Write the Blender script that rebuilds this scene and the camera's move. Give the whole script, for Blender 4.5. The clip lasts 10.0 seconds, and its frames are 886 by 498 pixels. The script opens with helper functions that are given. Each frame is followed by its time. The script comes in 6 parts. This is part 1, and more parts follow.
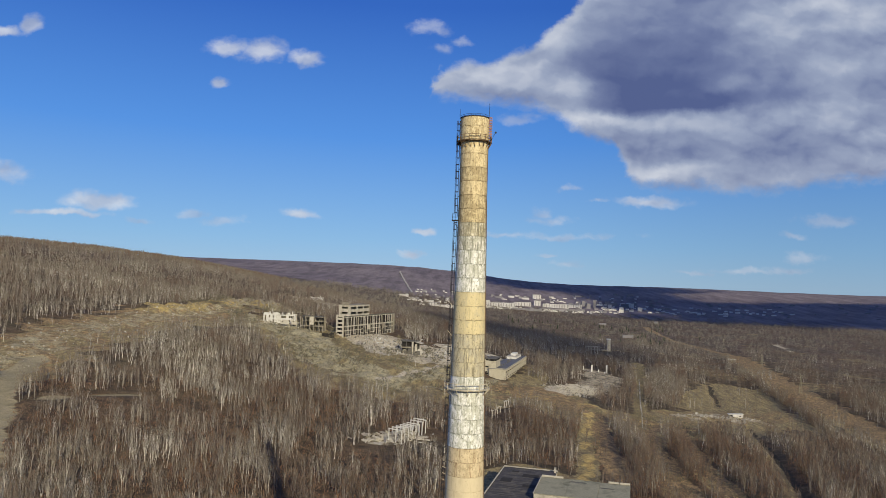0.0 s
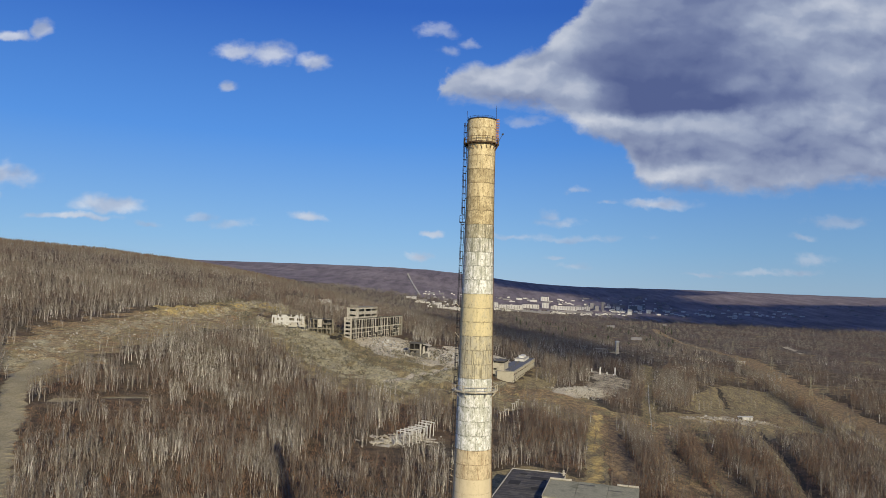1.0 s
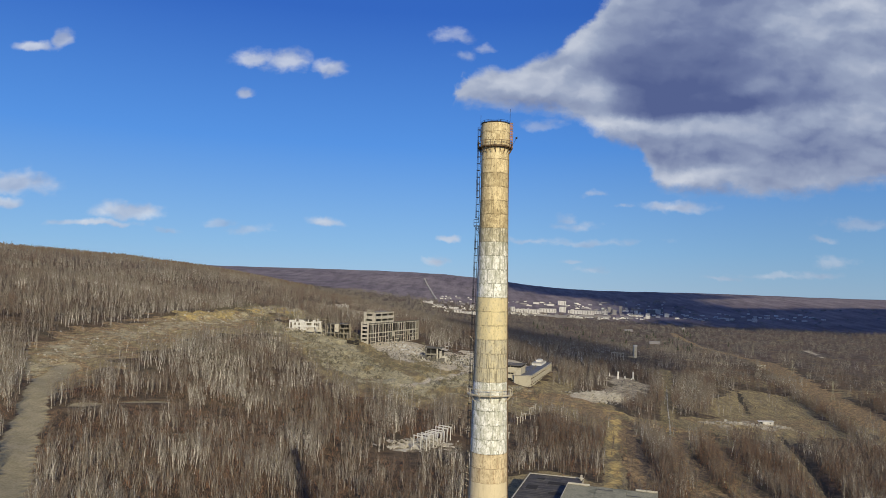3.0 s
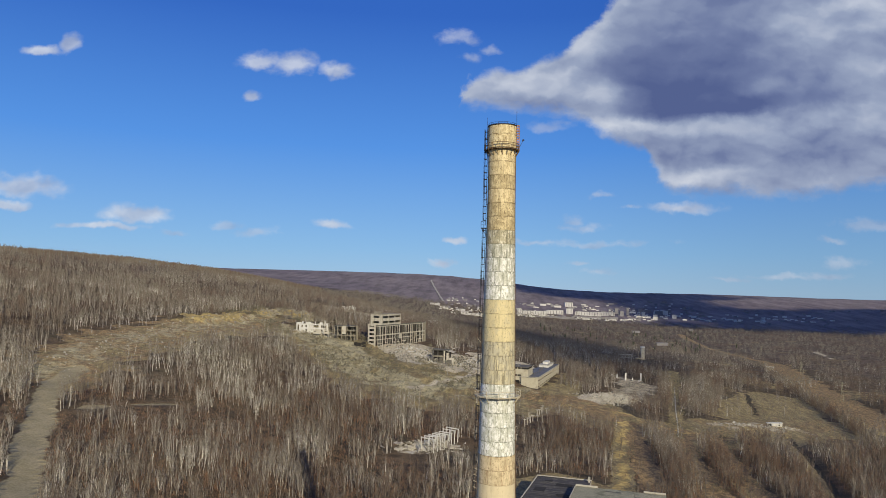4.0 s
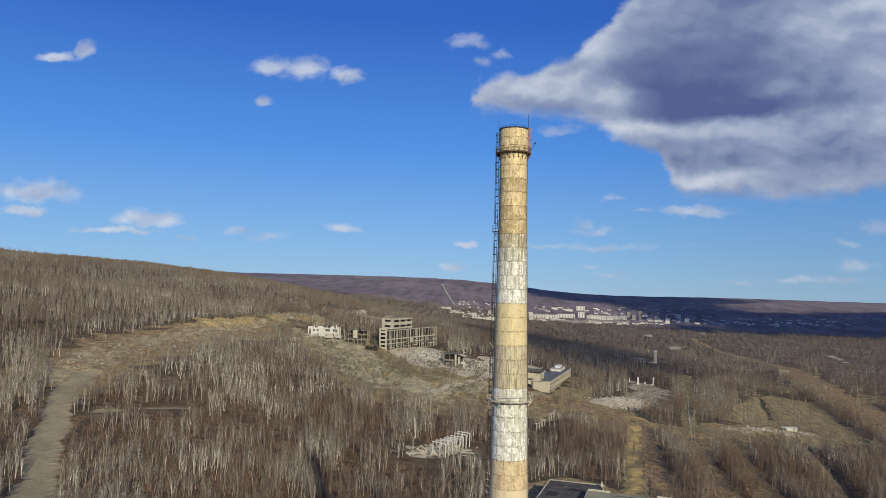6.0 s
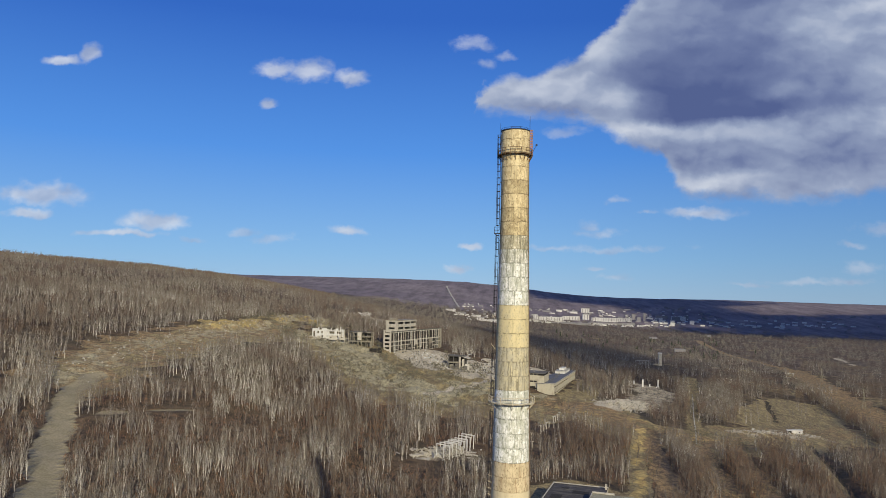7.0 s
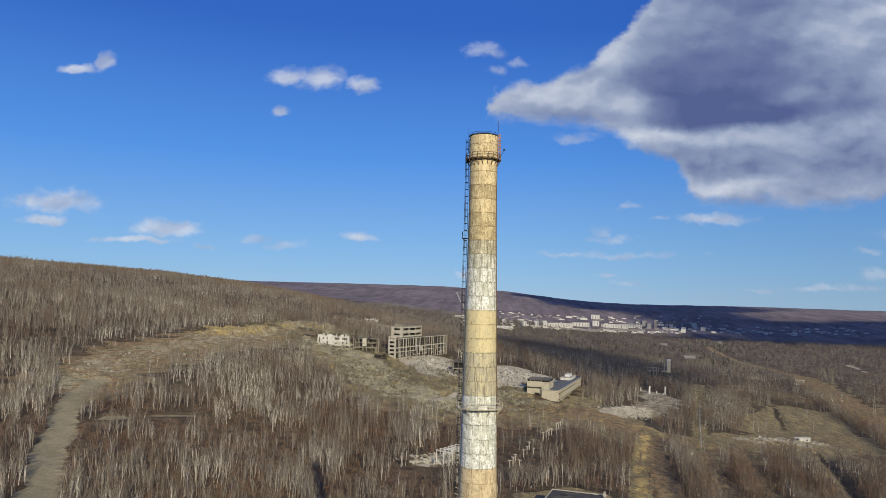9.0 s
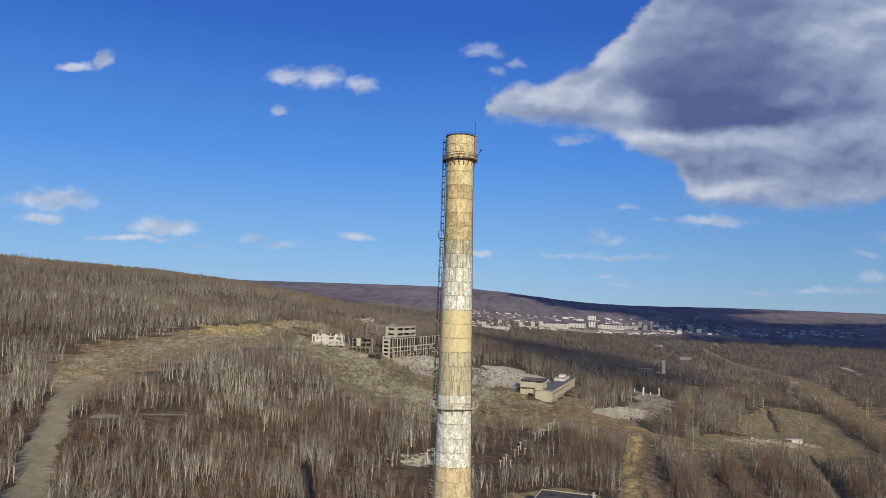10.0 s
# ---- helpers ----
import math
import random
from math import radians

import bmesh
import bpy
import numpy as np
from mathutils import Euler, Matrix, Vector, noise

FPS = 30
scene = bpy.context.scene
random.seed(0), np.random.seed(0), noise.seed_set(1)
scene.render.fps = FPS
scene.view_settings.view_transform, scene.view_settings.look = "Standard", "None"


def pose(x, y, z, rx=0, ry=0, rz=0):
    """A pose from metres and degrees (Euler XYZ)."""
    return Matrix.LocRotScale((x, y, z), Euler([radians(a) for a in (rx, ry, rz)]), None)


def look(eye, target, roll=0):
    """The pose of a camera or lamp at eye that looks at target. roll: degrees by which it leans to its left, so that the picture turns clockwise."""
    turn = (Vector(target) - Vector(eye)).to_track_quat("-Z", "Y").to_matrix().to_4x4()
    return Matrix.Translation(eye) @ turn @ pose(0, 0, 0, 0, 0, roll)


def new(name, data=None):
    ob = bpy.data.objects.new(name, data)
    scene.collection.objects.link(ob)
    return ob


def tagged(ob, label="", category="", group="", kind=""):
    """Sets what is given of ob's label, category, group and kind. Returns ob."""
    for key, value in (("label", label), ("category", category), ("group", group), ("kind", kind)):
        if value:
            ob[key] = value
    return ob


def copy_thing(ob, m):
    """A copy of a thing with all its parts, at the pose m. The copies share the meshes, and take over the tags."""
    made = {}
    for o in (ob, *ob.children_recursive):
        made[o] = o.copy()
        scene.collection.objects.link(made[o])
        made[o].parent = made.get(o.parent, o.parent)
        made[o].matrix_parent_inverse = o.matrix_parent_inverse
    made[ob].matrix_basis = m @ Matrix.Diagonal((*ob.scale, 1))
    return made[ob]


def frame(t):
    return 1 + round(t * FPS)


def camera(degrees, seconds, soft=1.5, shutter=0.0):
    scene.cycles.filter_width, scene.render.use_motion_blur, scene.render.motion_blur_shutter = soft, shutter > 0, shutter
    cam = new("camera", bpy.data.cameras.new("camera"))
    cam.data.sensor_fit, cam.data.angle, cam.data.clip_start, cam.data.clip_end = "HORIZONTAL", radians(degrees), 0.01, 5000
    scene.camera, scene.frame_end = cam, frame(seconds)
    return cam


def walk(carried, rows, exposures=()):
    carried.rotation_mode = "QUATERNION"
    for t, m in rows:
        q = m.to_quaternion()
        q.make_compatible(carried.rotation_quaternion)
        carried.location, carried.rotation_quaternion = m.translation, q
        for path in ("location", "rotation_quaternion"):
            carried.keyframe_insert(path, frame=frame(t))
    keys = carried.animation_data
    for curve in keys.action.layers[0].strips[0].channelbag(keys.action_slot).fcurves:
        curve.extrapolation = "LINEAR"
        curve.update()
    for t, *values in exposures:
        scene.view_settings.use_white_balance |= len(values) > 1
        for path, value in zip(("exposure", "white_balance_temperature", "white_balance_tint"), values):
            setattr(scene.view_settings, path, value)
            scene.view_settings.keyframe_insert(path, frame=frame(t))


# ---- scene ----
cam = camera(63.7, 10.0, soft=0.7)
PATH = [
    (0, (-4.227, -129.774, 122.196), (-4.241, -127.776, 122.28), 1.8),
    (0.5, (-4.171, -129.888, 122.184), (-4.197, -127.89, 122.27), 1.7),
    (1, (-4.137, -129.793, 122.112), (-4.173, -127.795, 122.202), 1.7),
    (1.5, (-3.993, -129.748, 122.057), (-4.041, -127.751, 122.151), 1.7),
    (2, (-3.856, -129.823, 122.016), (-3.916, -127.826, 122.113), 1.5),
    (2.5, (-3.74, -129.91, 121.98), (-3.812, -127.914, 122.079), 1.5),
    (4, (-3.863, -130.374, 122.064), (-3.964, -128.38, 122.17), 1.3),
    (4.5, (-3.972, -130.213, 122.107), (-4.082, -128.219, 122.215), 1.3),
    (5, (-4.033, -130.059, 122.06), (-4.15, -128.065, 122.172), 1.2),
    (5.5, (-4.017, -130.062, 122.044), (-4.142, -128.069, 122.158), 1.2),
    (7, (-3.461, -130.107, 121.985), (-3.606, -128.116, 122.107), 1.2),
    (7.5, (-2.515, -129.946, 121.912), (-2.667, -127.956, 122.037), 1.2),
    (8, (-0.874, -129.738, 121.921), (-1.032, -127.748, 122.05), 1.1),
    (8.5, (1.546, -129.405, 121.983), (1.379, -127.416, 122.117), 1.2),
    (9, (4.413, -129.258, 121.919), (4.236, -127.27, 122.058), 1.2),
    (9.5, (6.892, -129.305, 121.91), (6.714, -127.318, 122.051), 1.4),
    (10, (8.381, -129.518, 121.86), (8.21, -127.531, 122.0), 1.5),
]
walk(cam, [(t, look(eye, target, roll)) for t, eye, target, roll in PATH],
     [(0, 0.0, 6570, 10), (2.5, 0.0, 6540, 10), (5, 0.0, 6450, 10), (7.5, 0.0, 6400, 10), (10, 0.0, 6390, 10)])

# ---- sun, sky and clouds ----
SUN_AZ, SUN_EL = radians(20), radians(22.4)      # behind the start of the flight, to its right
sun_way = Vector((math.sin(SUN_AZ) * math.cos(SUN_EL), -math.cos(SUN_AZ) * math.cos(SUN_EL), math.sin(SUN_EL)))
sun_data = bpy.data.lights.new("sun", "SUN")
sun_data.energy, sun_data.angle, sun_data.color = 4.6, radians(0.6), (1.0, 0.89, 0.645)
sun = new("sun", sun_data)
sun.matrix_world = look((0, 0, 400), Vector((0, 0, 400)) - sun_way)

# clouds stand in the sky at (across, up) for one metre ahead, with half width and half height
SMALL = [(-0.645, 0.335, 0.034, 0.008), (-0.602, 0.344, 0.019, 0.014), (-0.319, 0.321, 0.027, 0.013), (-0.276, 0.313, 0.031, 0.016),
         (-0.214, 0.308, 0.029, 0.012), (-0.323, 0.269, 0.014, 0.009), (-0.668, 0.131, 0.064, 0.020), (-0.684, 0.104, 0.032, 0.008),
         (-0.497, 0.094, 0.048, 0.014), (-0.542, 0.076, 0.051, 0.006), (-0.207, 0.086, 0.021, 0.008), (-0.037, 0.067, 0.013, 0.006),
         (-0.048, 0.033, 0.016, 0.006), (0.278, 0.116, 0.047, 0.009)]
FAINT = [(-0.040, 0.353, 0.030, 0.014), (-0.017, 0.322, 0.016, 0.009), (0.009, 0.332, 0.014, 0.006), (-0.371, 0.084, 0.027, 0.007),
         (-0.313, 0.071, 0.034, 0.008), (0.135, 0.096, 0.015, 0.009), (0.146, 0.087, 0.034, 0.006), (0.169, 0.130, 0.014, 0.005),
         (0.090, 0.231, 0.030, 0.011), (0.080, 0.067, 0.034, 0.005), (0.158, 0.066, 0.085, 0.006), (0.166, 0.026, 0.029, 0.006),
         (0.135, 0.037, 0.017, 0.004), (0.418, 0.025, 0.058, 0.005), (0.501, 0.044, 0.025, 0.010), (0.343, 0.021, 0.033, 0.004),
         (0.535, 0.097, 0.033, 0.010), (0.486, 0.076, 0.021, 0.005), (0.478, 0.028, 0.041, 0.005), (-0.437, 0.071, 0.018, 0.005),
         (0.204, 0.115, 0.012, 0.004)]
# the great cloud: (across, up) along its upper and lower rims, and round the dark core of its underside
RIM_TOP = [(-0.028, 0.278), (-0.018, 0.294), (0.002, 0.304), (0.030, 0.306), (0.060, 0.314), (0.109, 0.337), (0.140, 0.364), (0.170, 0.396), (0.200, 0.428), (0.300, 0.560), (0.400, 0.700)]
RIM_LOW = [(-0.028, 0.262), (-0.010, 0.258), (0.020, 0.255), (0.080, 0.253), (0.115, 0.250), (0.140, 0.232), (0.160, 0.218), (0.190, 0.207), (0.225, 0.200), (0.240, 0.176), (0.252, 0.152), (0.268, 0.141),
           (0.300, 0.137), (0.340, 0.140), (0.400, 0.134), (0.450, 0.137), (0.500, 0.140), (0.530, 0.150), (0.600, 0.158)]
CORE_LOW = [(0.130, 0.286), (0.165, 0.256), (0.188, 0.243), (0.250, 0.240), (0.366, 0.243), (0.420, 0.262), (0.500, 0.272), (0.600, 0.290)]
CORE_SIDE = [(0.240, 0.178), (0.285, 0.176), (0.300, 0.145), (0.330, 0.135), (0.370, 0.170), (0.410, 0.215), (0.500, 0.300), (0.600, 0.400)]   # (up, across)
DARK = [(0.455, 0.268, 0.075, 0.030), (0.330, 0.190, 0.110, 0.022), (0.470, 0.205, 0.090, 0.030), (0.400, 0.143, 0.090, 0.016), (0.050, 0.262, 0.060, 0.014),
        (0.265, 0.146, 0.030, 0.008), (0.540, 0.160, 0.060, 0.020), (0.215, 0.205, 0.050, 0.012), (0.268, 0.182, 0.034, 0.012), (0.110, 0.262, 0.050, 0.012)]
BRIGHT = [(0.008, 0.288, 0.045, 0.020), (0.070, 0.293, 0.060, 0.022), (0.168, 0.278, 0.020, 0.018), (0.207, 0.232, 0.050, 0.010), (0.297, 0.160, 0.046, 0.020), (0.397, 0.285, 0.030, 0.014),
          (0.455, 0.372, 0.060, 0.030), (0.528, 0.308, 0.040, 0.045), (0.155, 0.350, 0.050, 0.030), (0.540, 0.390, 0.060, 0.040), (0.500, 0.238, 0.060, 0.012), (0.345, 0.226, 0.080, 0.010)]

class Nodes:
    """A node tree with short calls: each adds a node and returns its output."""

    def __init__(self, tree):
        self.tree = tree

    def add(self, kind):
        return self.tree.nodes.new(kind)

    def attribute(self, name):
        n = self.add("ShaderNodeAttribute")
        n.attribute_name = name
        return n.outputs["Fac"]

    def put(self, socket, value):
        if isinstance(value, bpy.types.NodeSocket):
            self.tree.links.new(value, socket)
        else:
            socket.default_value = value

    def math(self, op, a, b=0.0, c=0.0, clamp=False):
        n = self.add("ShaderNodeMath")
        n.operation, n.use_clamp = op, clamp
        for s, v in zip(n.inputs, (a, b, c)):
            self.put(s, v)
        return n.outputs[0]

    def vec(self, op, a, b=(0, 0, 0)):
        n = self.add("ShaderNodeVectorMath")
        n.operation = op
        self.put(n.inputs[0], a)
        self.put(n.inputs[1], b)
        return n.outputs["Value" if op in ("LENGTH", "DOT_PRODUCT") else "Vector"]

    def noise(self, at, scale, detail=4.0, rough=0.55, color=False):
        n = self.add("ShaderNodeTexNoise")
        self.put(n.inputs["Vector"], at)
        n.inputs["Scale"].default_value, n.inputs["Detail"].default_value, n.inputs["Roughness"].default_value = scale, detail, rough
        return n.outputs["Color" if color else "Fac"]

    def step(self, v, a, b, lo=0.0, hi=1.0):
        n = self.add("ShaderNodeMapRange")
        n.interpolation_type = "SMOOTHSTEP"
        for s, x in zip(n.inputs, (v, a, b, lo, hi)):
            self.put(s, x)
        return n.outputs[0]

    def mix(self, f, a, b):
        n = self.add("ShaderNodeMix")
        n.data_type = "RGBA"
        self.put(n.inputs[0], f)
        self.put(n.inputs[6], a if isinstance(a, bpy.types.NodeSocket) else (*a, 1))
        self.put(n.inputs[7], b if isinstance(b, bpy.types.NodeSocket) else (*b, 1))
        return n.outputs[2]


world = bpy.data.worlds.new("sky")
scene.world = world
world.use_nodes = True
world.node_tree.nodes.clear()
w = Nodes(world.node_tree)
sky = w.add("ShaderNodeTexSky")
sky.sky_type, sky.sun_disc, sky.sun_elevation, sky.sun_rotation = "NISHITA", False, SUN_EL, math.pi - SUN_AZ
sky.altitude, sky.air_density, sky.dust_density, sky.ozone_density = 120.0, 1.0, 0.0, 6.0
way = w.add("ShaderNodeTexCoord").outputs["Generated"]
parts_of = w.add("ShaderNodeSeparateXYZ")
w.put(parts_of.inputs[0], way)
ahead = w.math("MAXIMUM", parts_of.outputs[1], 0.05)
join = w.add("ShaderNodeCombineXYZ")
w.put(join.inputs[0], w.math("DIVIDE", parts_of.outputs[0], ahead))
w.put(join.inputs[1], w.math("DIVIDE", parts_of.outputs[2], ahead))
flat = join.outputs[0]
ripple = w.noise(flat, 30.0, 6.0, 0.6, color=True)
swell = w.noise(flat, 7.0, 3.0, 0.5, color=True)
bent = w.vec("ADD", flat, w.vec("MULTIPLY", w.vec("SUBTRACT", ripple, (0.5, 0.5, 0.5)), (0.030, 0.020, 0.0)))
bent = w.vec("ADD", bent, w.vec("MULTIPLY", w.vec("SUBTRACT", swell, (0.5, 0.5, 0.5)), (0.05, 0.03, 0.0)))


def puffs(blobs, at):
    """How deep inside the nearest of the round puffs: 1 in the middle, 0 on its rim."""
    best = -3.0
    for u, v, a, b in blobs:
        off = w.vec("MULTIPLY", w.vec("SUBTRACT", at, (u, v, 0)), (1 / a, 1 / b, 0))
        near = w.vec("LENGTH", w.vec("MAXIMUM", off, w.vec("MULTIPLY", off, (-1.0, -1.35, 0))))
        best = w.math("MAXIMUM", best, w.math("SUBTRACT", 1.0, near))
    return best


fleece = w.noise(w.vec("MULTIPLY", flat, (1.0, 1.5, 1.0)), 30.0, 8.0, 0.6)
billow = w.noise(w.vec("MULTIPLY", bent, (1.0, 1.5, 1.0)), 9.0, 5.0, 0.5)
deep_small, deep_faint = puffs(SMALL, bent), puffs(FAINT, bent)
deep_dark, deep_bright = puffs(DARK, bent), puffs(BRIGHT, bent)
bent_parts = w.add("ShaderNodeSeparateXYZ")
w.put(bent_parts.inputs[0], bent)
across, up = bent_parts.outputs[0], bent_parts.outputs[1]


def along(points, at):
    """A line through the points, read at a place on its axis from -0.1 to 0.7."""
    ramp = w.add("ShaderNodeValToRGB")
    stops = ramp.color_ramp.elements
    while len(stops) < len(points):
        stops.new(0.5)
    for e, (x, value) in zip(stops, points):
        e.position, e.color = (x + 0.1) / 0.8, (value, value, value, 1)
    w.put(ramp.inputs[0], w.math("DIVIDE", w.math("ADD", at, 0.1), 0.8))
    return ramp.outputs[0]


ragged = w.math("MULTIPLY", w.math("SUBTRACT", fleece, 0.5), 2.6)
fluff = w.noise(w.vec("MULTIPLY", flat, (1.0, 1.6, 1.0)), 27.0, 3.0, 0.5)
# lit relief of the billows: how the heaps fall off towards the light
heaps = w.noise(w.vec("MULTIPLY", bent, (1.0, 1.7, 1.0)), 12.0, 3.5, 0.48)
heaps_on = w.noise(w.vec("MULTIPLY", w.vec("ADD", bent, (-0.008, 0.014, 0.0)), (1.0, 1.7, 1.0)), 12.0, 3.5, 0.48)
relief = w.math("SUBTRACT", heaps, heaps_on)
m_small = w.math("MULTIPLY", w.step(w.math("ADD", deep_small, w.math("MULTIPLY", w.math("SUBTRACT", fluff, 0.5), 1.7)), -0.38, 0.68), 0.74)
m_faint = w.math("MULTIPLY", w.step(w.math("ADD", deep_faint, ragged), -0.3, 1.0), 0.44)
from_top = w.math("DIVIDE", w.math("SUBTRACT", along(RIM_TOP, across), up), 0.030)
from_low = w.math("DIVIDE", w.math("SUBTRACT", up, along(RIM_LOW, across)), 0.042)
deep_big = w.math("MINIMUM", w.math("MINIMUM", from_top, from_low), w.math("DIVIDE", w.math("ADD", across, 0.028), 0.014))
m_big = w.step(w.math("MULTIPLY_ADD", ragged, 0.30, deep_big), -0.24, 0.34)
# the same broken cumulus goes on overhead and behind
around = w.noise(w.vec("MULTIPLY", way, (1.0, 1.0, 2.2)), 2.6, 7.0, 0.58)
beyond = w.math("MAXIMUM", w.step(parts_of.outputs[1], 0.62, 0.40), w.step(parts_of.outputs[2], 0.52, 0.66))
m_around = w.math("MULTIPLY", w.step(around, 0.47, 0.62), beyond)
cover = w.math("MAXIMUM", w.math("MAXIMUM", m_small, m_faint), w.math("MAXIMUM", m_big, m_around))
# thick parts are grey below, thin rims and puffy tops shine
rough_up = w.math("MULTIPLY_ADD", w.math("SUBTRACT", heaps, 0.5), 0.03, up)
core = w.step(w.math("SUBTRACT", rough_up, along(CORE_LOW, across)), -0.004, 0.013)
core = w.math("MULTIPLY", core, w.step(w.math("SUBTRACT", w.math("MULTIPLY_ADD", w.math("SUBTRACT", heaps, 0.5), 0.09, across), along(CORE_SIDE, up)), -0.02, 0.075))
core = w.math("MULTIPLY", core, w.math("MULTIPLY", w.step(across, 0.33, 0.47, 1.0, 0.27), w.step(up, 0.27, 0.40, 1.0, 0.46)))
light = w.math("SUBTRACT", 0.50, w.math("MULTIPLY", core, 0.49))
light = w.math("SUBTRACT", light, w.math("MULTIPLY", w.step(deep_dark, -0.9, 0.8), 0.15))
light = w.math("ADD", light, w.math("MULTIPLY", w.step(deep_bright, -0.8, 0.7), 0.17))
light = w.math("ADD", light, w.math("MULTIPLY", w.step(deep_big, 1.3, 0.2), 0.10))
light = w.math("ADD", light, w.math("MULTIPLY", relief, w.math("SUBTRACT", 0.85, w.math("MULTIPLY", core, 0.55))))
light = w.math("ADD", light, w.math("MULTIPLY", w.math("SUBTRACT", billow, 0.5), 0.32))
light = w.mix(w.math("MULTIPLY", w.step(w.math("MAXIMUM", deep_small, deep_faint), -1.6, -0.6), w.step(m_big, 0.3, 0.0)), light, w.math("ADD", w.math("MULTIPLY", relief, 1.2), 0.80))
hue_of = w.add("ShaderNodeValToRGB")
for k, (at_light, hue) in enumerate(((0.0, (0.088, 0.122, 0.275)), (1.0, (0.72, 0.75, 0.80)), (0.25, (0.165, 0.210, 0.370)), (0.55, (0.315, 0.375, 0.520)), (0.78, (0.50, 0.55, 0.66)))):
    e = hue_of.color_ramp.elements[k] if k < 2 else hue_of.color_ramp.elements.new(at_light)
    e.position, e.color = at_light, (*hue, 1)
w.put(hue_of.inputs[0], light)
tint = hue_of.outputs[0]
sky_light = w.add("ShaderNodeBackground")
# clear autumn air: the sky's own light, deepened towards a plain blue that pales to the horizon
rise = w.add("ShaderNodeValToRGB")
for k, (at_up, hue) in enumerate(((0.0, (0.31, 0.52, 0.76)), (0.05, (0.235, 0.47, 0.79)), (0.19, (0.084, 0.292, 0.80)), (0.36, (0.026, 0.130, 0.57)), (1.0, (0.015, 0.08, 0.40)))):
    e = rise.color_ramp.elements[k] if k < 2 else rise.color_ramp.elements.new(at_up)
    e.position, e.color = at_up, (*hue, 1)
w.put(rise.inputs[0], parts_of.outputs[2])
dim = w.vec("MULTIPLY", sky.outputs[0], (0.075, 0.075, 0.075))
# the blue deepens a little with the distance from the point opposite the sun
aside = w.step(w.math("DIVIDE", parts_of.outputs[0], ahead), -0.1, 0.55, 1.0, 0.84)
w.put(sky_light.inputs[0], w.vec("MULTIPLY", w.mix(0.82, dim, rise.outputs[0]), aside))
sky_light.inputs[1].default_value = 1.0
cloud_light = w.add("ShaderNodeBackground")
w.put(cloud_light.inputs[0], tint)
cloud_light.inputs[1].default_value = 1.0
both = w.add("ShaderNodeMixShader")
for s, v in zip(both.inputs, (cover, sky_light.outputs[0], cloud_light.outputs[0])):
    w.put(s, v)
w.put(w.add("ShaderNodeOutputWorld").inputs[0], both.outputs[0])

# ---- materials ----
def shader(name, rough=0.9, metal=0.0):
    """A new material: its nodes, its principled shader and the place in metres."""
    m = bpy.data.materials.new(name)
    m.use_nodes = True
    n = Nodes(m.node_tree)
    bsdf = m.node_tree.nodes["Principled BSDF"]
    bsdf.inputs["Roughness"].default_value, bsdf.inputs["Metallic"].default_value = rough, metal
    bsdf.inputs["Specular IOR Level"].default_value = 0.25
    return m, n, bsdf, n.add("ShaderNodeTexCoord").outputs["Object"]


def bumped(n, bsdf, value, depth, far=1.0):
    b = n.add("ShaderNodeBump")
    b.inputs["Strength"].default_value, b.inputs["Distance"].default_value = depth, far
    n.put(b.inputs["Height"], value)
    n.put(bsdf.inputs["Normal"], b.outputs[0])


def mottled(name, light, dark, stain, scale=1.0, rough=0.9, depth=0.4, vary=0.25, metal=0.0):
    """Worn surface: grain, large stains and a shade of its own for each piece."""
    m, n, bsdf, at = shader(name, rough, metal)
    grain, blot = n.noise(at, 6.0 * scale, 6, 0.65), n.noise(at, 0.55 * scale, 5, 0.6)
    c = n.mix(n.step(grain, 0.3, 0.7), dark, light)
    c = n.mix(n.math("MULTIPLY", n.step(blot, 0.48, 0.72), 0.75), c, stain)
    shade = n.math("MULTIPLY_ADD", n.add("ShaderNodeObjectInfo").outputs["Random"], vary, 1 - vary / 2)
    c = n.mix(n.math("SUBTRACT", 1.0, shade, clamp=True), c, dark)
    n.put(bsdf.inputs["Base Color"], c)
    bumped(n, bsdf, grain, depth, 0.1)
    return m


